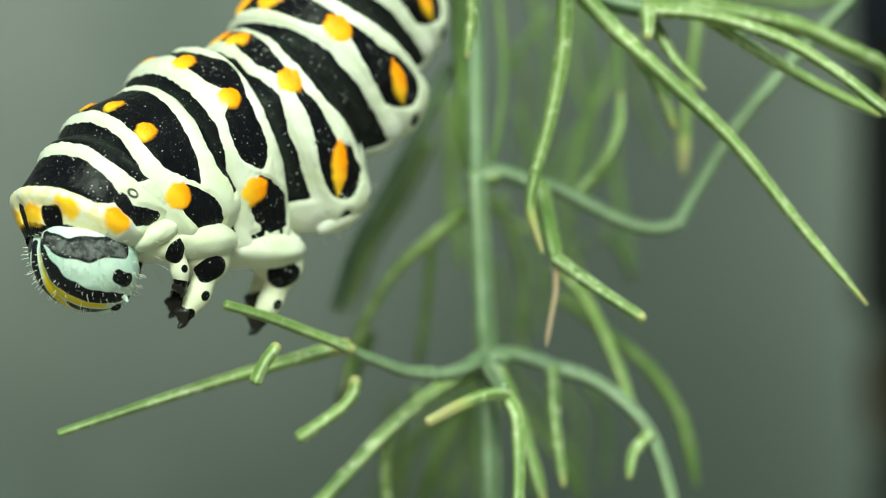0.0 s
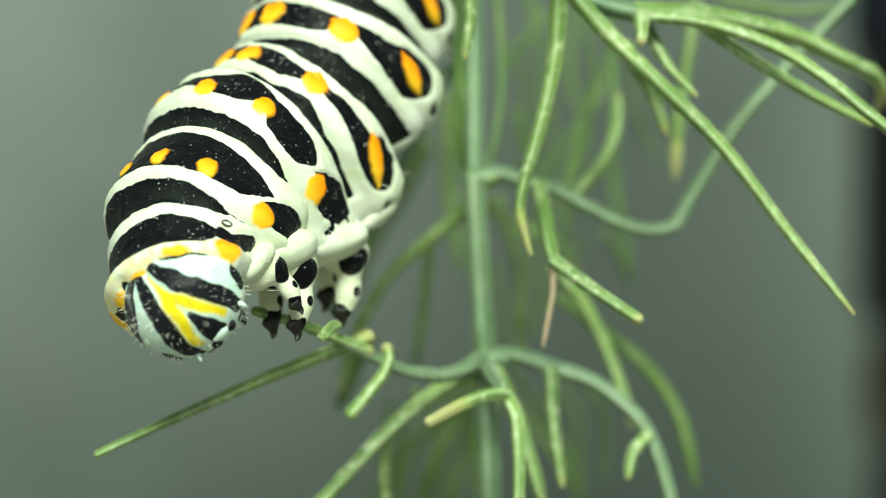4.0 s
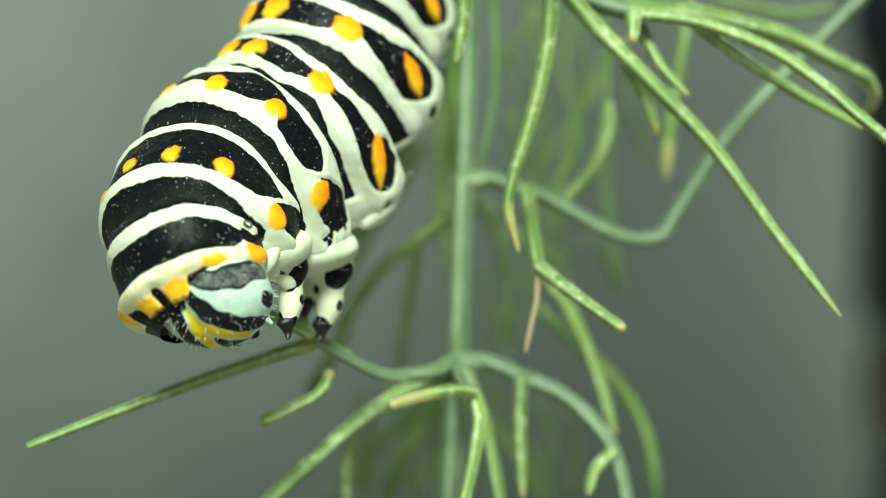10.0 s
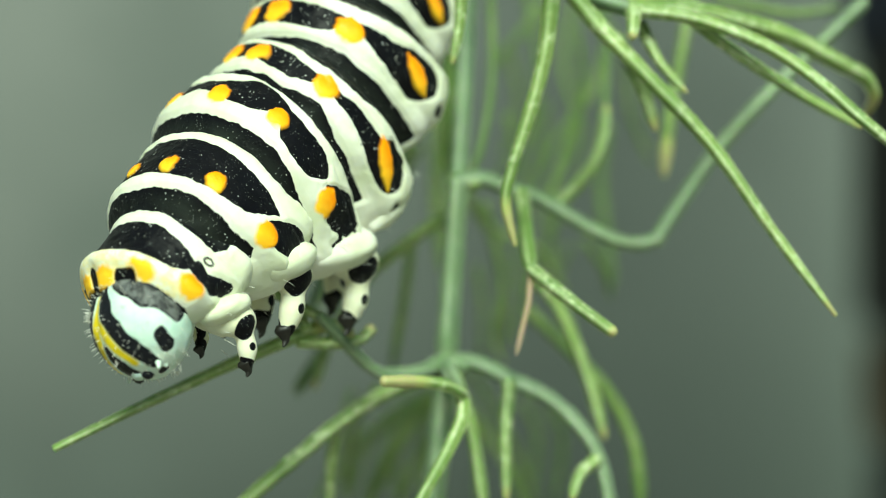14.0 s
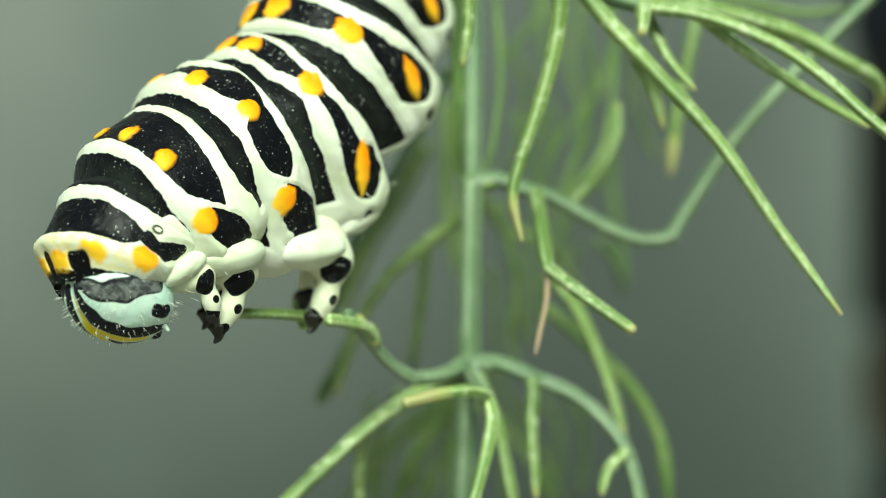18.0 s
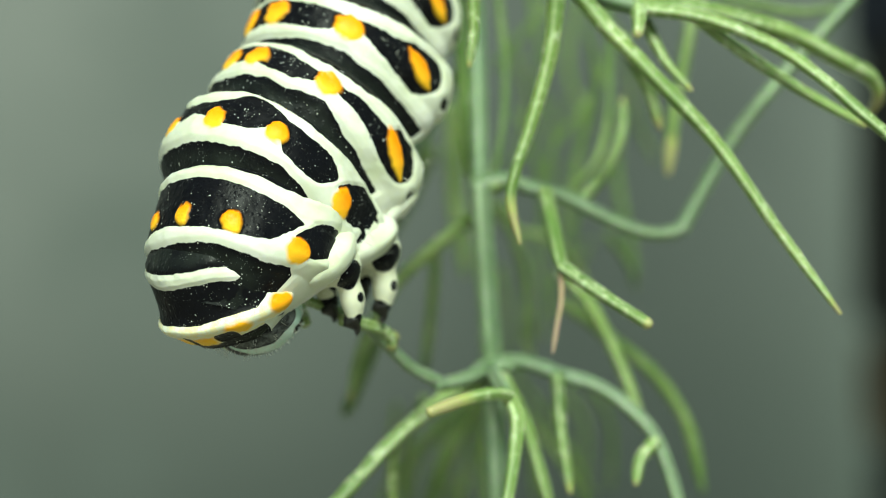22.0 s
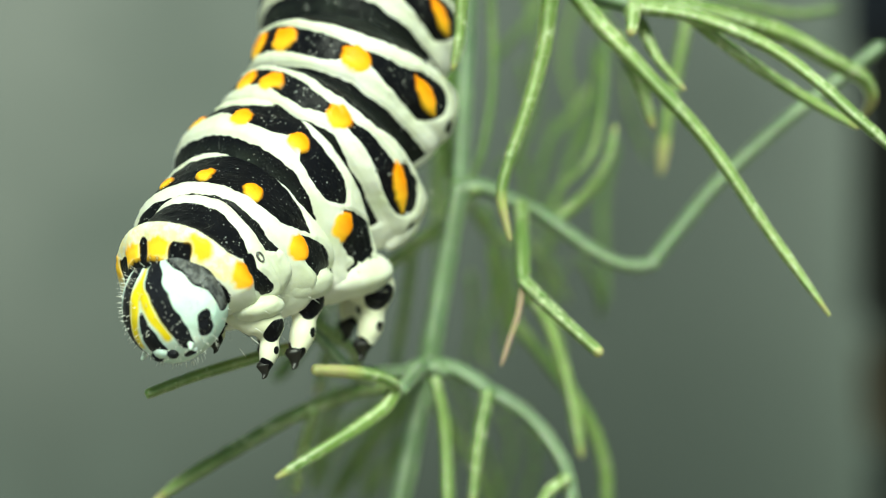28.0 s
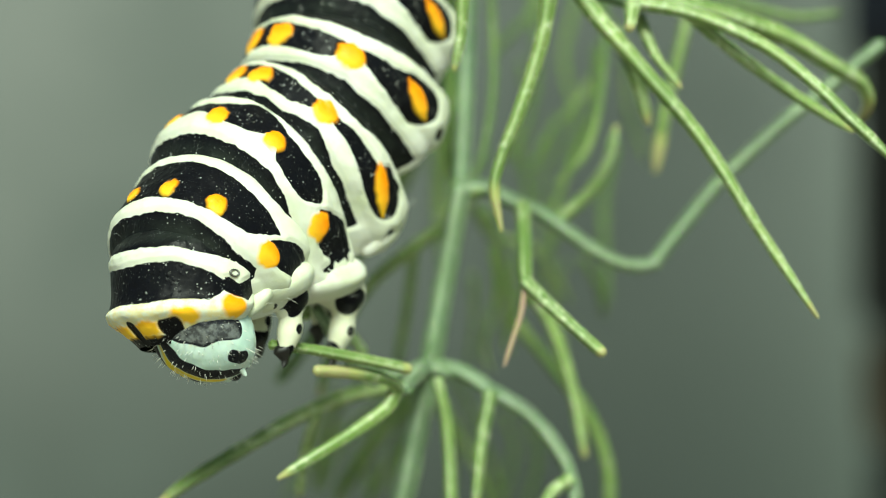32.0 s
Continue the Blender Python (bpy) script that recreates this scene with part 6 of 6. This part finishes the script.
THX_1 = segment_mesh("thorax_ring", 2.50, 1.9, [
    ([(0, -0.62), (23, -0.70), (45, -0.65), (60, -0.45), (72, -0.26), (82, 0.0)], [(0, 0.62), (15, 0.66), (30, 0.63), (48, 0.57), (67, 0.62), (76, 0.45), (82, 0.2)], -99, 83)],
    [([(0, -2.6), (180, -2.6)], [(0, -1.20), (16, -1.20), (44, -1.16), (68, -0.90), (89, -0.74), (96, -1.1)], -99, 96),
     ([(0, 1.64), (30, 1.62), (60, 1.46), (80, 1.34), (95, 1.3), (180, 1.5)], [(0, 2.9), (180, 2.9)])],
    [((0, 1.46, 0.20), (12, 1.46, 0.24), (24, 1.42, 0.22)), (50, 1.10, 0.50, 0.27), (87, 0.78, 0.46, 0.36)],
    [[(0, 1.32, 0.20), (0, 1.62, 0.22)], [(31, 1.40, 0.22), (41, 1.42, 0.30), (42, 1.62, 0.32)], [(84, 0.10, 0.24), (93, 0.28, 0.22), (101, 0.22, 0.30), (109, 0.02, 0.28), (114, -0.16, 0.18)]],
    gold=([(0, 0.60), (75, 0.52), (92, 0.4)], [(0, 1.64), (30, 1.62), (60, 1.46), (92, 1.2)], -99, 98),
    collar=0.20, back=1.45, flank=0.0, reach=1.9, seed=6, crest=0.05, wide=0.12, keel=0.34)

abdomen_2 = part("abdomen_segment", ABD_2, caterpillar)
abdomen_1 = part("abdomen_segment", ABD_1, caterpillar)
thorax_3 = part("thorax_segment", THX_3, caterpillar)
thorax_2 = part("thorax_segment", THX_2, caterpillar)
thorax_1 = part("thorax_segment", THX_1, caterpillar, "front ring with an orange-blotched collar")
abdomen_3 = part("abdomen_segment", ABD_2, caterpillar)
# the rear of the body clings to the rachis above
REAR = Matrix(((-0.05, 0.75, -0.66), (-0.15, -0.66, -0.74), (-0.99, 0.07, 0.13)))
x0 = Vector((-3.45, 2.55, 12.3))
for i in range(5):
    seg = part("abdomen_segment", ABD_2, caterpillar)
    seg.matrix_basis = Matrix.LocRotScale((x0 + Vector((0.12 * i, 0.15 * i, 3.1 * i))) * MM, REAR.to_quaternion(), Vector((1, 1, 1)) * (1 - 0.06 * max(0, i - 2)))


def head_mesh():
    nu, nv = 96, 160
    verts, ink, spot, grey = [], [], [], []
    for i in range(nu + 1):
        e = math.pi * (i / nu - 0.5)
        for j in range(nv):
            a = 2 * math.pi * j / nv
            d = Vector((math.cos(e) * math.cos(a), math.cos(e) * math.sin(a), math.sin(e)))
            front = max(0.0, d.x)
            k = 1 - 0.05 * math.exp(-((d.y / 0.10) ** 2)) * max(0, d.z + 0.3) + 0.015 * noise.noise(d * 5)
            # the nape is flatter than the face
            k -= 0.20 * max(0.0, min(1.0, (0.22 - d.x) / 0.75)) + 0.10 * max(0.0, min(1.0, (0.35 - d.x) / 0.6)) * max(0.0, d.z)
            p = Vector((d.x * 1.86 * k, d.y * 2.06 * k, d.z * (1.88 if d.z > 0 else 2.05) * k - 0.15 * front))
            verts.append(p * MM)
            f, g = math.degrees(math.atan2(abs(d.y), d.x)), math.degrees(math.asin(max(-1, min(1, d.z))))
            n1 = 3.0 * noise.noise(d * 4)
            f, g = f + n1, g + n1

            def line(f0, g0, f1, g1, w0, w1):
                df, dg = f1 - f0, g1 - g0
                t = max(0.0, min(1.0, ((f - f0) * df + (g - g0) * dg) / (df * df + dg * dg)))
                return w0 + (w1 - w0) * t - math.hypot((f - f0 - df * t) * math.cos(math.radians(g)) ** 0.5, g - g0 - dg * t)
            y = max(line(0, 48, 1, 14, 2.5, 7.0), line(2, 14, 22, -34, 7.0, 5.5))
            b = max(line(13, 60, 20, 8, 5.5, 10), line(20, 8, 43, -44, 10, 8), line(0, -8, 0, -44, 3, 13),
                    line(33, 60, 57, 30, 8.5, 12), line(57, 30, 92, -8, 12, 10), line(63, -22, 68, -32, 7, 7.5), line(40, -62, 54, -58, 4, 5))
            grey.append(0.03 * (max(line(33, 60, 57, 28, 6, 9.5), line(57, 28, 90, -8, 9.5, 8)) - 1.5 + 3 * noise.noise(d * 9)))
            if y > -1.0:
                b = min(b, -y)
            ink.append(b * 0.03)
            spot.append(y * 0.03)
    return mesh_of("head", verts, grid_faces(nu + 1, nv), FACE, values={"ink": ink, "spot": spot, "gold": grey})


head = part("head", head_mesh(), caterpillar, "mint green head with black stripes and a yellow fork")
for name, at, axes, patch, label in (
        ("lip", (1.02, 0, -1.60), (0.30, 0.42, 0.26), None, ""),
        ("mandible", (0.98, 0.34, -1.70), (0.22, 0.22, 0.22), [((0.5, 0, -1), 100)], "dark-tipped jaw"),
        ("mandible", (0.98, -0.34, -1.70), (0.22, 0.22, 0.22), [((0.5, 0, -1), 100)], "dark-tipped jaw"),
        ("palp", (0.6, 0.95, -1.55), (0.13, 0.12, 0.24), None, ""),
        ("palp", (0.6, -0.95, -1.55), (0.13, 0.12, 0.24), None, "")):
    part(name, lobes(name, [blob(at, axes, patch, 3, 12, 18)], FACE), head, label)


def face_point(f, g, out):
    f, g = radians(f), radians(g)
    d = Vector((math.cos(g) * math.cos(f), out * math.cos(g) * math.sin(f), math.sin(g)))
    return Vector((d.x * 1.86, d.y * 2.06, d.z * (1.88 if d.z > 0 else 2.05) - 0.15 * max(0.0, d.x))), d


# six small simple eyes round the dark patch on each cheek, and a stubby feeler before them
EYE = plain("simple_eye", (0.004, 0.004, 0.005), (0.012, 0.012, 0.012), 3000, 0.12)
for out in (1, -1):
    for f, g in ((61, -22), (65, -20), (70, -24), (70, -30), (65, -34), (60, -32)):
        at, _ = face_point(f, g, out)
        part("simple_eye", lobes("simple_eye", [blob(at, (0.06, 0.06, 0.06), None, 1, 10, 14)], EYE), head, "glossy black bead-like simple eye")
    root, way = face_point(48, -46, out)
    part("feeler", tube("feeler", [tuple(root - way * 0.1), tuple(root + way * 0.06), tuple(root + way * 0.16 + Vector((0.03, 0, -0.05)))], 0.12, 0.06, FEELER, 0, 12, 5, 0.0, 4), head, "short pale feeler")


def bristles(name, count, where, length, seed):
    rng = random.Random(seed)
    verts, faces = [], []
    for _ in range(count):
        p, d = where(rng)
        side = d.orthogonal().normalized()
        up = d.cross(side)
        L = length * rng.uniform(0.5, 1.2)
        bend = Vector((rng.uniform(-1, 1), rng.uniform(-1, 1), rng.uniform(-1, 0.4))) * L * 0.25
        k = len(verts)
        for t, r in ((-0.1, 0.013), (0.5, 0.009), (1.0, 0.003)):
            c = p + d * L * t + bend * t * t
            for q in range(3):
                verts.append((c + (side * math.cos(q * 2.1) + up * math.sin(q * 2.1)) * r) * MM)
        for i in range(2):
            for q in range(3):
                faces.append((k + i * 3 + q, k + i * 3 + (q + 1) % 3, k + i * 3 + 3 + (q + 1) % 3, k + i * 3 + 3 + q))
    return mesh_of(name, verts, faces, HAIR)


def on_face(rng):
    while True:
        d = Vector((rng.gauss(0, 1), rng.gauss(0, 1), rng.gauss(-0.3, 1))).normalized()
        if d.x > -0.1:
            return Vector((d.x * 1.86, d.y * 2.06, d.z * (1.88 if d.z > 0 else 2.05))), d


def on_flank(R):
    def where(rng):
        a = radians(rng.uniform(118, 175)) * rng.choice((1, -1))
        d = Vector((0, math.sin(a), math.cos(a)))
        return Vector((rng.uniform(-1.0, 0.9), 0, 0)) + d * R, d
    return where


for segment, R, number in ((thorax_1, 2.6, 16), (thorax_2, 3.5, 20), (thorax_3, 4.3, 20), (abdomen_1, 4.4, 16)):
    part("bristles", bristles("bristles", number, on_flank(R), 0.4, number), segment, "fine pale bristles")
part("bristles", bristles("bristles", 300, on_face, 0.19, 3), head, "fine pale bristles")


def leg_mesh(at, lean, k, reach, seed):
    """A true leg as one soft tapering skin: a swollen base, a dark patch on its outer face, two joints."""
    x, y, z = at
    out = 1 if y > 0 else -1
    wide = 1 if y > 0 else 3
    path = spline([(x - 0.25 * k, y * 0.35 * wide, z + 2.0 * k), (x - 0.12 * k, y * 0.72 * wide, z + 1.1 * k), (x, y, z),
                   (x + 0.4 * lean, y * 1.0, z - 0.52 * reach), (x + lean, y * 0.85, z - reach)], 10)
    n, m = len(path), 32
    u = np.linspace(0, 1, n)
    rad = np.interp(u, [0, 0.2, 0.34, 0.44, 0.52, 0.58, 0.63, 0.67, 0.73, 0.80, 0.86, 0.89, 0.95, 1.0],
                    [1.05, 1.12, 1.10, 1.06, 1.00, 0.86, 0.62, 0.48, 0.49, 0.52, 0.48, 0.42, 0.34, 0.22]) * k
    rad = np.convolve(np.pad(rad, 1, mode="edge"), [0.25, 0.5, 0.25], mode="valid")
    patch = Vector((x + 0.38 * k, y + out * 0.88 * k, z - 0.16 * k))
    inner = Vector((x + 0.35, y - out * 0.95 * k, z - 0.1 * k))
    knee = Vector((x + 0.52 * lean, y * 1.0 + out * 0.56 * k, z - 0.66 * reach))
    tip = path[-1]
    verts, ink = [], []
    for i, c in enumerate(path):
        tan = (path[min(i + 1, n - 1)] - path[max(i - 1, 0)]).normalized()
        side = tan.cross(Vector((1, 0, 0))).normalized()
        up = side.cross(tan)
        for j in range(m):
            a = 2 * math.pi * j / m
            d = side * math.cos(a) + up * math.sin(a)
            p = c + d * rad[i] * (1 + 0.05 * noise.noise(d * 1.7 + Vector((seed, i * 0.2, 0))))
            verts.append(p * MM)
            w = 0.12 * noise.noise(p * 2.1)
            q = p - patch
            # far side: inner patch enlarged, the extra black paints shade between the legs
            ink.append(max(0.65 * k - math.sqrt(q.x ** 2 * 0.75 + q.y ** 2 * 0.7 + q.z ** 2 * 1.25) + w, 0.25 * k - (p - knee).length,
                           (0.60 if out > 0 else 0.85) * k - (p - inner).length + w,
                           0.62 * k - (p - tip).length + 3 * w))
    none = [-1.0] * len(verts)
    faces = grid_faces(n, m)
    faces.append(tuple(range((n - 1) * m, n * m)))
    return mesh_of("leg", verts, faces, LEG_SKIN, values={"ink": ink, "spot": none, "gold": none})


def leg(segment, at, lean, size, reach, seed):
    return part("leg", leg_mesh(at, lean, size, reach, seed), segment, "white jointed leg with black patches")


def claw_mesh(k):
    path = [Vector(p) * k for p in ((-0.12, 0, 0.34), (0.0, 0, 0.12), (0.16, 0, -0.06), (0.40, 0, -0.12))]
    return tube("claw", [tuple(p) for p in path], 0.40 * k, 0.06 * k, CLAW, 0, 12, 5, 0.25, 2)


def claw(segment, at, lean, k, reach):
    ob = part("claw", claw_mesh(k), segment, "black horny claw")
    ob.location = Vector((at[0] + lean, at[1] * 0.85, at[2] - reach - 0.1 * k)) * MM
    return ob


FOOT_3, FOOT_2, FOOT_1 = (-0.70, 1.95, -4.22), (-0.02, 1.98, -2.62), (0.18, 1.62, -2.18)
legs = {}
for segment, foot, lean, size, reach in ((thorax_3, FOOT_3, 1.30, 0.90, 1.72), (thorax_2, FOOT_2, 1.45, 0.84, 1.38), (thorax_1, FOOT_1, 0.9, 0.64, 1.14)):
    for out in (1, -1):
        # the far legs are drawn in towards the middle, round the stem
        at = (foot[0], foot[1], foot[2]) if out > 0 else (foot[0] - (1.0 if segment is thorax_3 else 0.7), 0.2, foot[2] + 0.05)
        if out < 0:
            reach = 1.75 * size
        if segment is thorax_1 and out < 0:
            at, size, reach = (foot[0] - 0.3, -0.4, foot[2] + 0.55), 0.5, 0.6
        legs[segment, out] = leg(segment, at, lean, size, reach, 11 + out + foot[2]), claw(segment, at, lean, size, reach)
folds = []
for segment, at, axes, tilt in ((thorax_3, (-0.20, 2.10, -3.32), (1.62, 1.22, 0.84), 0.32), (thorax_2, (-0.10, 2.12, -1.98), (1.25, 1.18, 0.80), 0.36),
                                (thorax_1, (0.15, 1.74, -1.50), (0.84, 0.80, 0.50), 0.45), (abdomen_1, (0.3, 2.35, -3.3), (1.2, 0.7, 0.7), 0.0)):
    for out in (1, -1):
        folds.append((segment, out, part("skin_fold", lobes("skin_fold", [blob((at[0], at[1] * out, at[2]), axes, None, at[0] * 9, tilt=tilt)], SKIN), segment)))


def spiracle_mesh():
    ring, n, m = [], 20, 8
    for i in range(n):
        a = 2 * math.pi * i / n
        for j in range(m):
            b = 2 * math.pi * j / m
            r = 1 + 0.22 * math.cos(b)
            ring.append(Vector((0.11 * r * math.cos(a), 0.17 * r * math.sin(a), 0.05 * math.sin(b))) * MM)
    faces = [(i * m + j, ((i + 1) % n) * m + j, ((i + 1) % n) * m + (j + 1) % m, i * m + (j + 1) % m) for i in range(n) for j in range(m)]
    return mesh_of("spiracle", ring, faces, RIM)


SPIRACLE = spiracle_mesh()
for segment, angle, along, r in ((abdomen_1, 96, 0.44, 3.62), (abdomen_2, 97, 0.3, 3.45), (abdomen_3, 97, 0.3, 3.45), (thorax_1, 88, -0.30, 2.62)):
    for out in (1, -1):
        ob = part("spiracle", SPIRACLE, segment, "small grey breathing pore with a raised rim")
        a = radians(angle) * out
        ob.matrix_basis = Matrix.Translation(Vector((along, r * math.sin(a), r * math.cos(a))) * MM) @ Vector((0, math.sin(a), math.cos(a))).to_track_quat("Z", "Y").to_matrix().to_4x4()

# ---- dark upright thing at the edge of the view ----
DARK = plain("dark_stain", (0.003, 0.0025, 0.0025), (0.007, 0.005, 0.005), 30, 0.8, 0.0003, 200)
NAVY = plain("navy_cloth", (0.003, 0.006, 0.022), (0.005, 0.010, 0.036), 60, 0.9, 0.0003, 900)
OCHRE = plain("ochre_tape", (0.075, 0.048, 0.024), (0.11, 0.072, 0.036), 80, 0.8)
GREY = plain("dull_grey", (0.055, 0.062, 0.058), (0.085, 0.092, 0.088), 40, 0.9, 0.0003, 300)
post = tagged(new("post"), "blackish brown upright post, far out of focus", "post")
post.location = (0.1480, 0.33, 0)
part("shaft", box("shaft", (0.10, 0.06, 0.9), (0.0, 0, 0.73), DARK, 0.004), post)
part("wrap", box("wrap", (0.104, 0.064, 0.5), (0.0, 0, 0.592), NAVY, 0.004), post, "navy blue cloth wrap")
part("tape", box("tape", (0.099, 0.058, 0.026), (0.001, 0, 0.267), OCHRE, 0.003), post, "brown tape")
part("foot", box("foot", (0.098, 0.06, 0.254), (0.002, 0, 0.127), GREY, 0.003), post, "dull grey foot of the post")


# ---- movement ----
def keyed(ob, rows):
    walk(ob, [(t, pose(x * MM, y * MM, z * MM, rx, ry, rz)) for t, x, y, z, rx, ry, rz in rows])


def motions():
    keyed(abdomen_3, ABDOMEN_3)
    keyed(abdomen_2, ABDOMEN_2)
    keyed(abdomen_1, ABDOMEN_1)
    keyed(thorax_3, THORAX_3)
    keyed(thorax_2, THORAX_2)
    keyed(thorax_1, THORAX_1)
    keyed(head, HEAD)
    for segment, rows in ((thorax_3, LEG_3), (thorax_2, LEG_2)):
        for out in (1, -1):
            ob, tip = legs[segment, out]
            b = tip.location / MM
            keyed(ob, [(t, x, y, z, 0, 0, 0) for t, x, y, z, _, _, _ in rows])
            for ring, way, roll in folds:
                if ring is segment and way == out:
                    keyed(roll, [(t, x * 0.6, y * out * 0.6, z * 0.6, 0, 0, 0) for t, x, y, z, _, _, _ in rows])
            keyed(tip, [(t, x + b.x, y + b.y, z + b.z, 0, 0, 0) for t, x, y, z, _, _, _ in rows])
    keyed(upper_rachis, UPPER_RACHIS)
    keyed(side_branch, SIDE_BRANCH)
    keyed(lower_rachis, LOWER_RACHIS)
    keyed(front_branch, FRONT_BRANCH)
    keyed(front_stalk, FRONT_STALK)
    # the frond twists between these two moments
    keyed(front_long, [(0, 0, 0, 0, 0, 0, 0), (25.5, 0, 0, 0, 0, 0, 0), (27.5, 0, 0, 0, 0, 27, 0), (32, 0, 0, 0, 0, 27, 0)])
    keyed(low_leaf, [(0, 0, 0, 0, 0, 0, 0), (25.5, 0, 0, 0, 0, 0, 0), (27.5, -0.4, 0, -0.5, 0, 3, 0), (32, -0.4, 0, -0.5, 0, 3, 0)])
    keyed(upper_pinna, UPPER_PINNA)
    keyed(long_leaflet, LONG_LEAFLET)
    keyed(held_twig, HELD_TWIG)
    keyed(curled_leaflet, CURLED_LEAFLET)
    keyed(bent_perch, BENT_PERCH)
    keyed(short_leaflet, SHORT_LEAFLET)


motions()
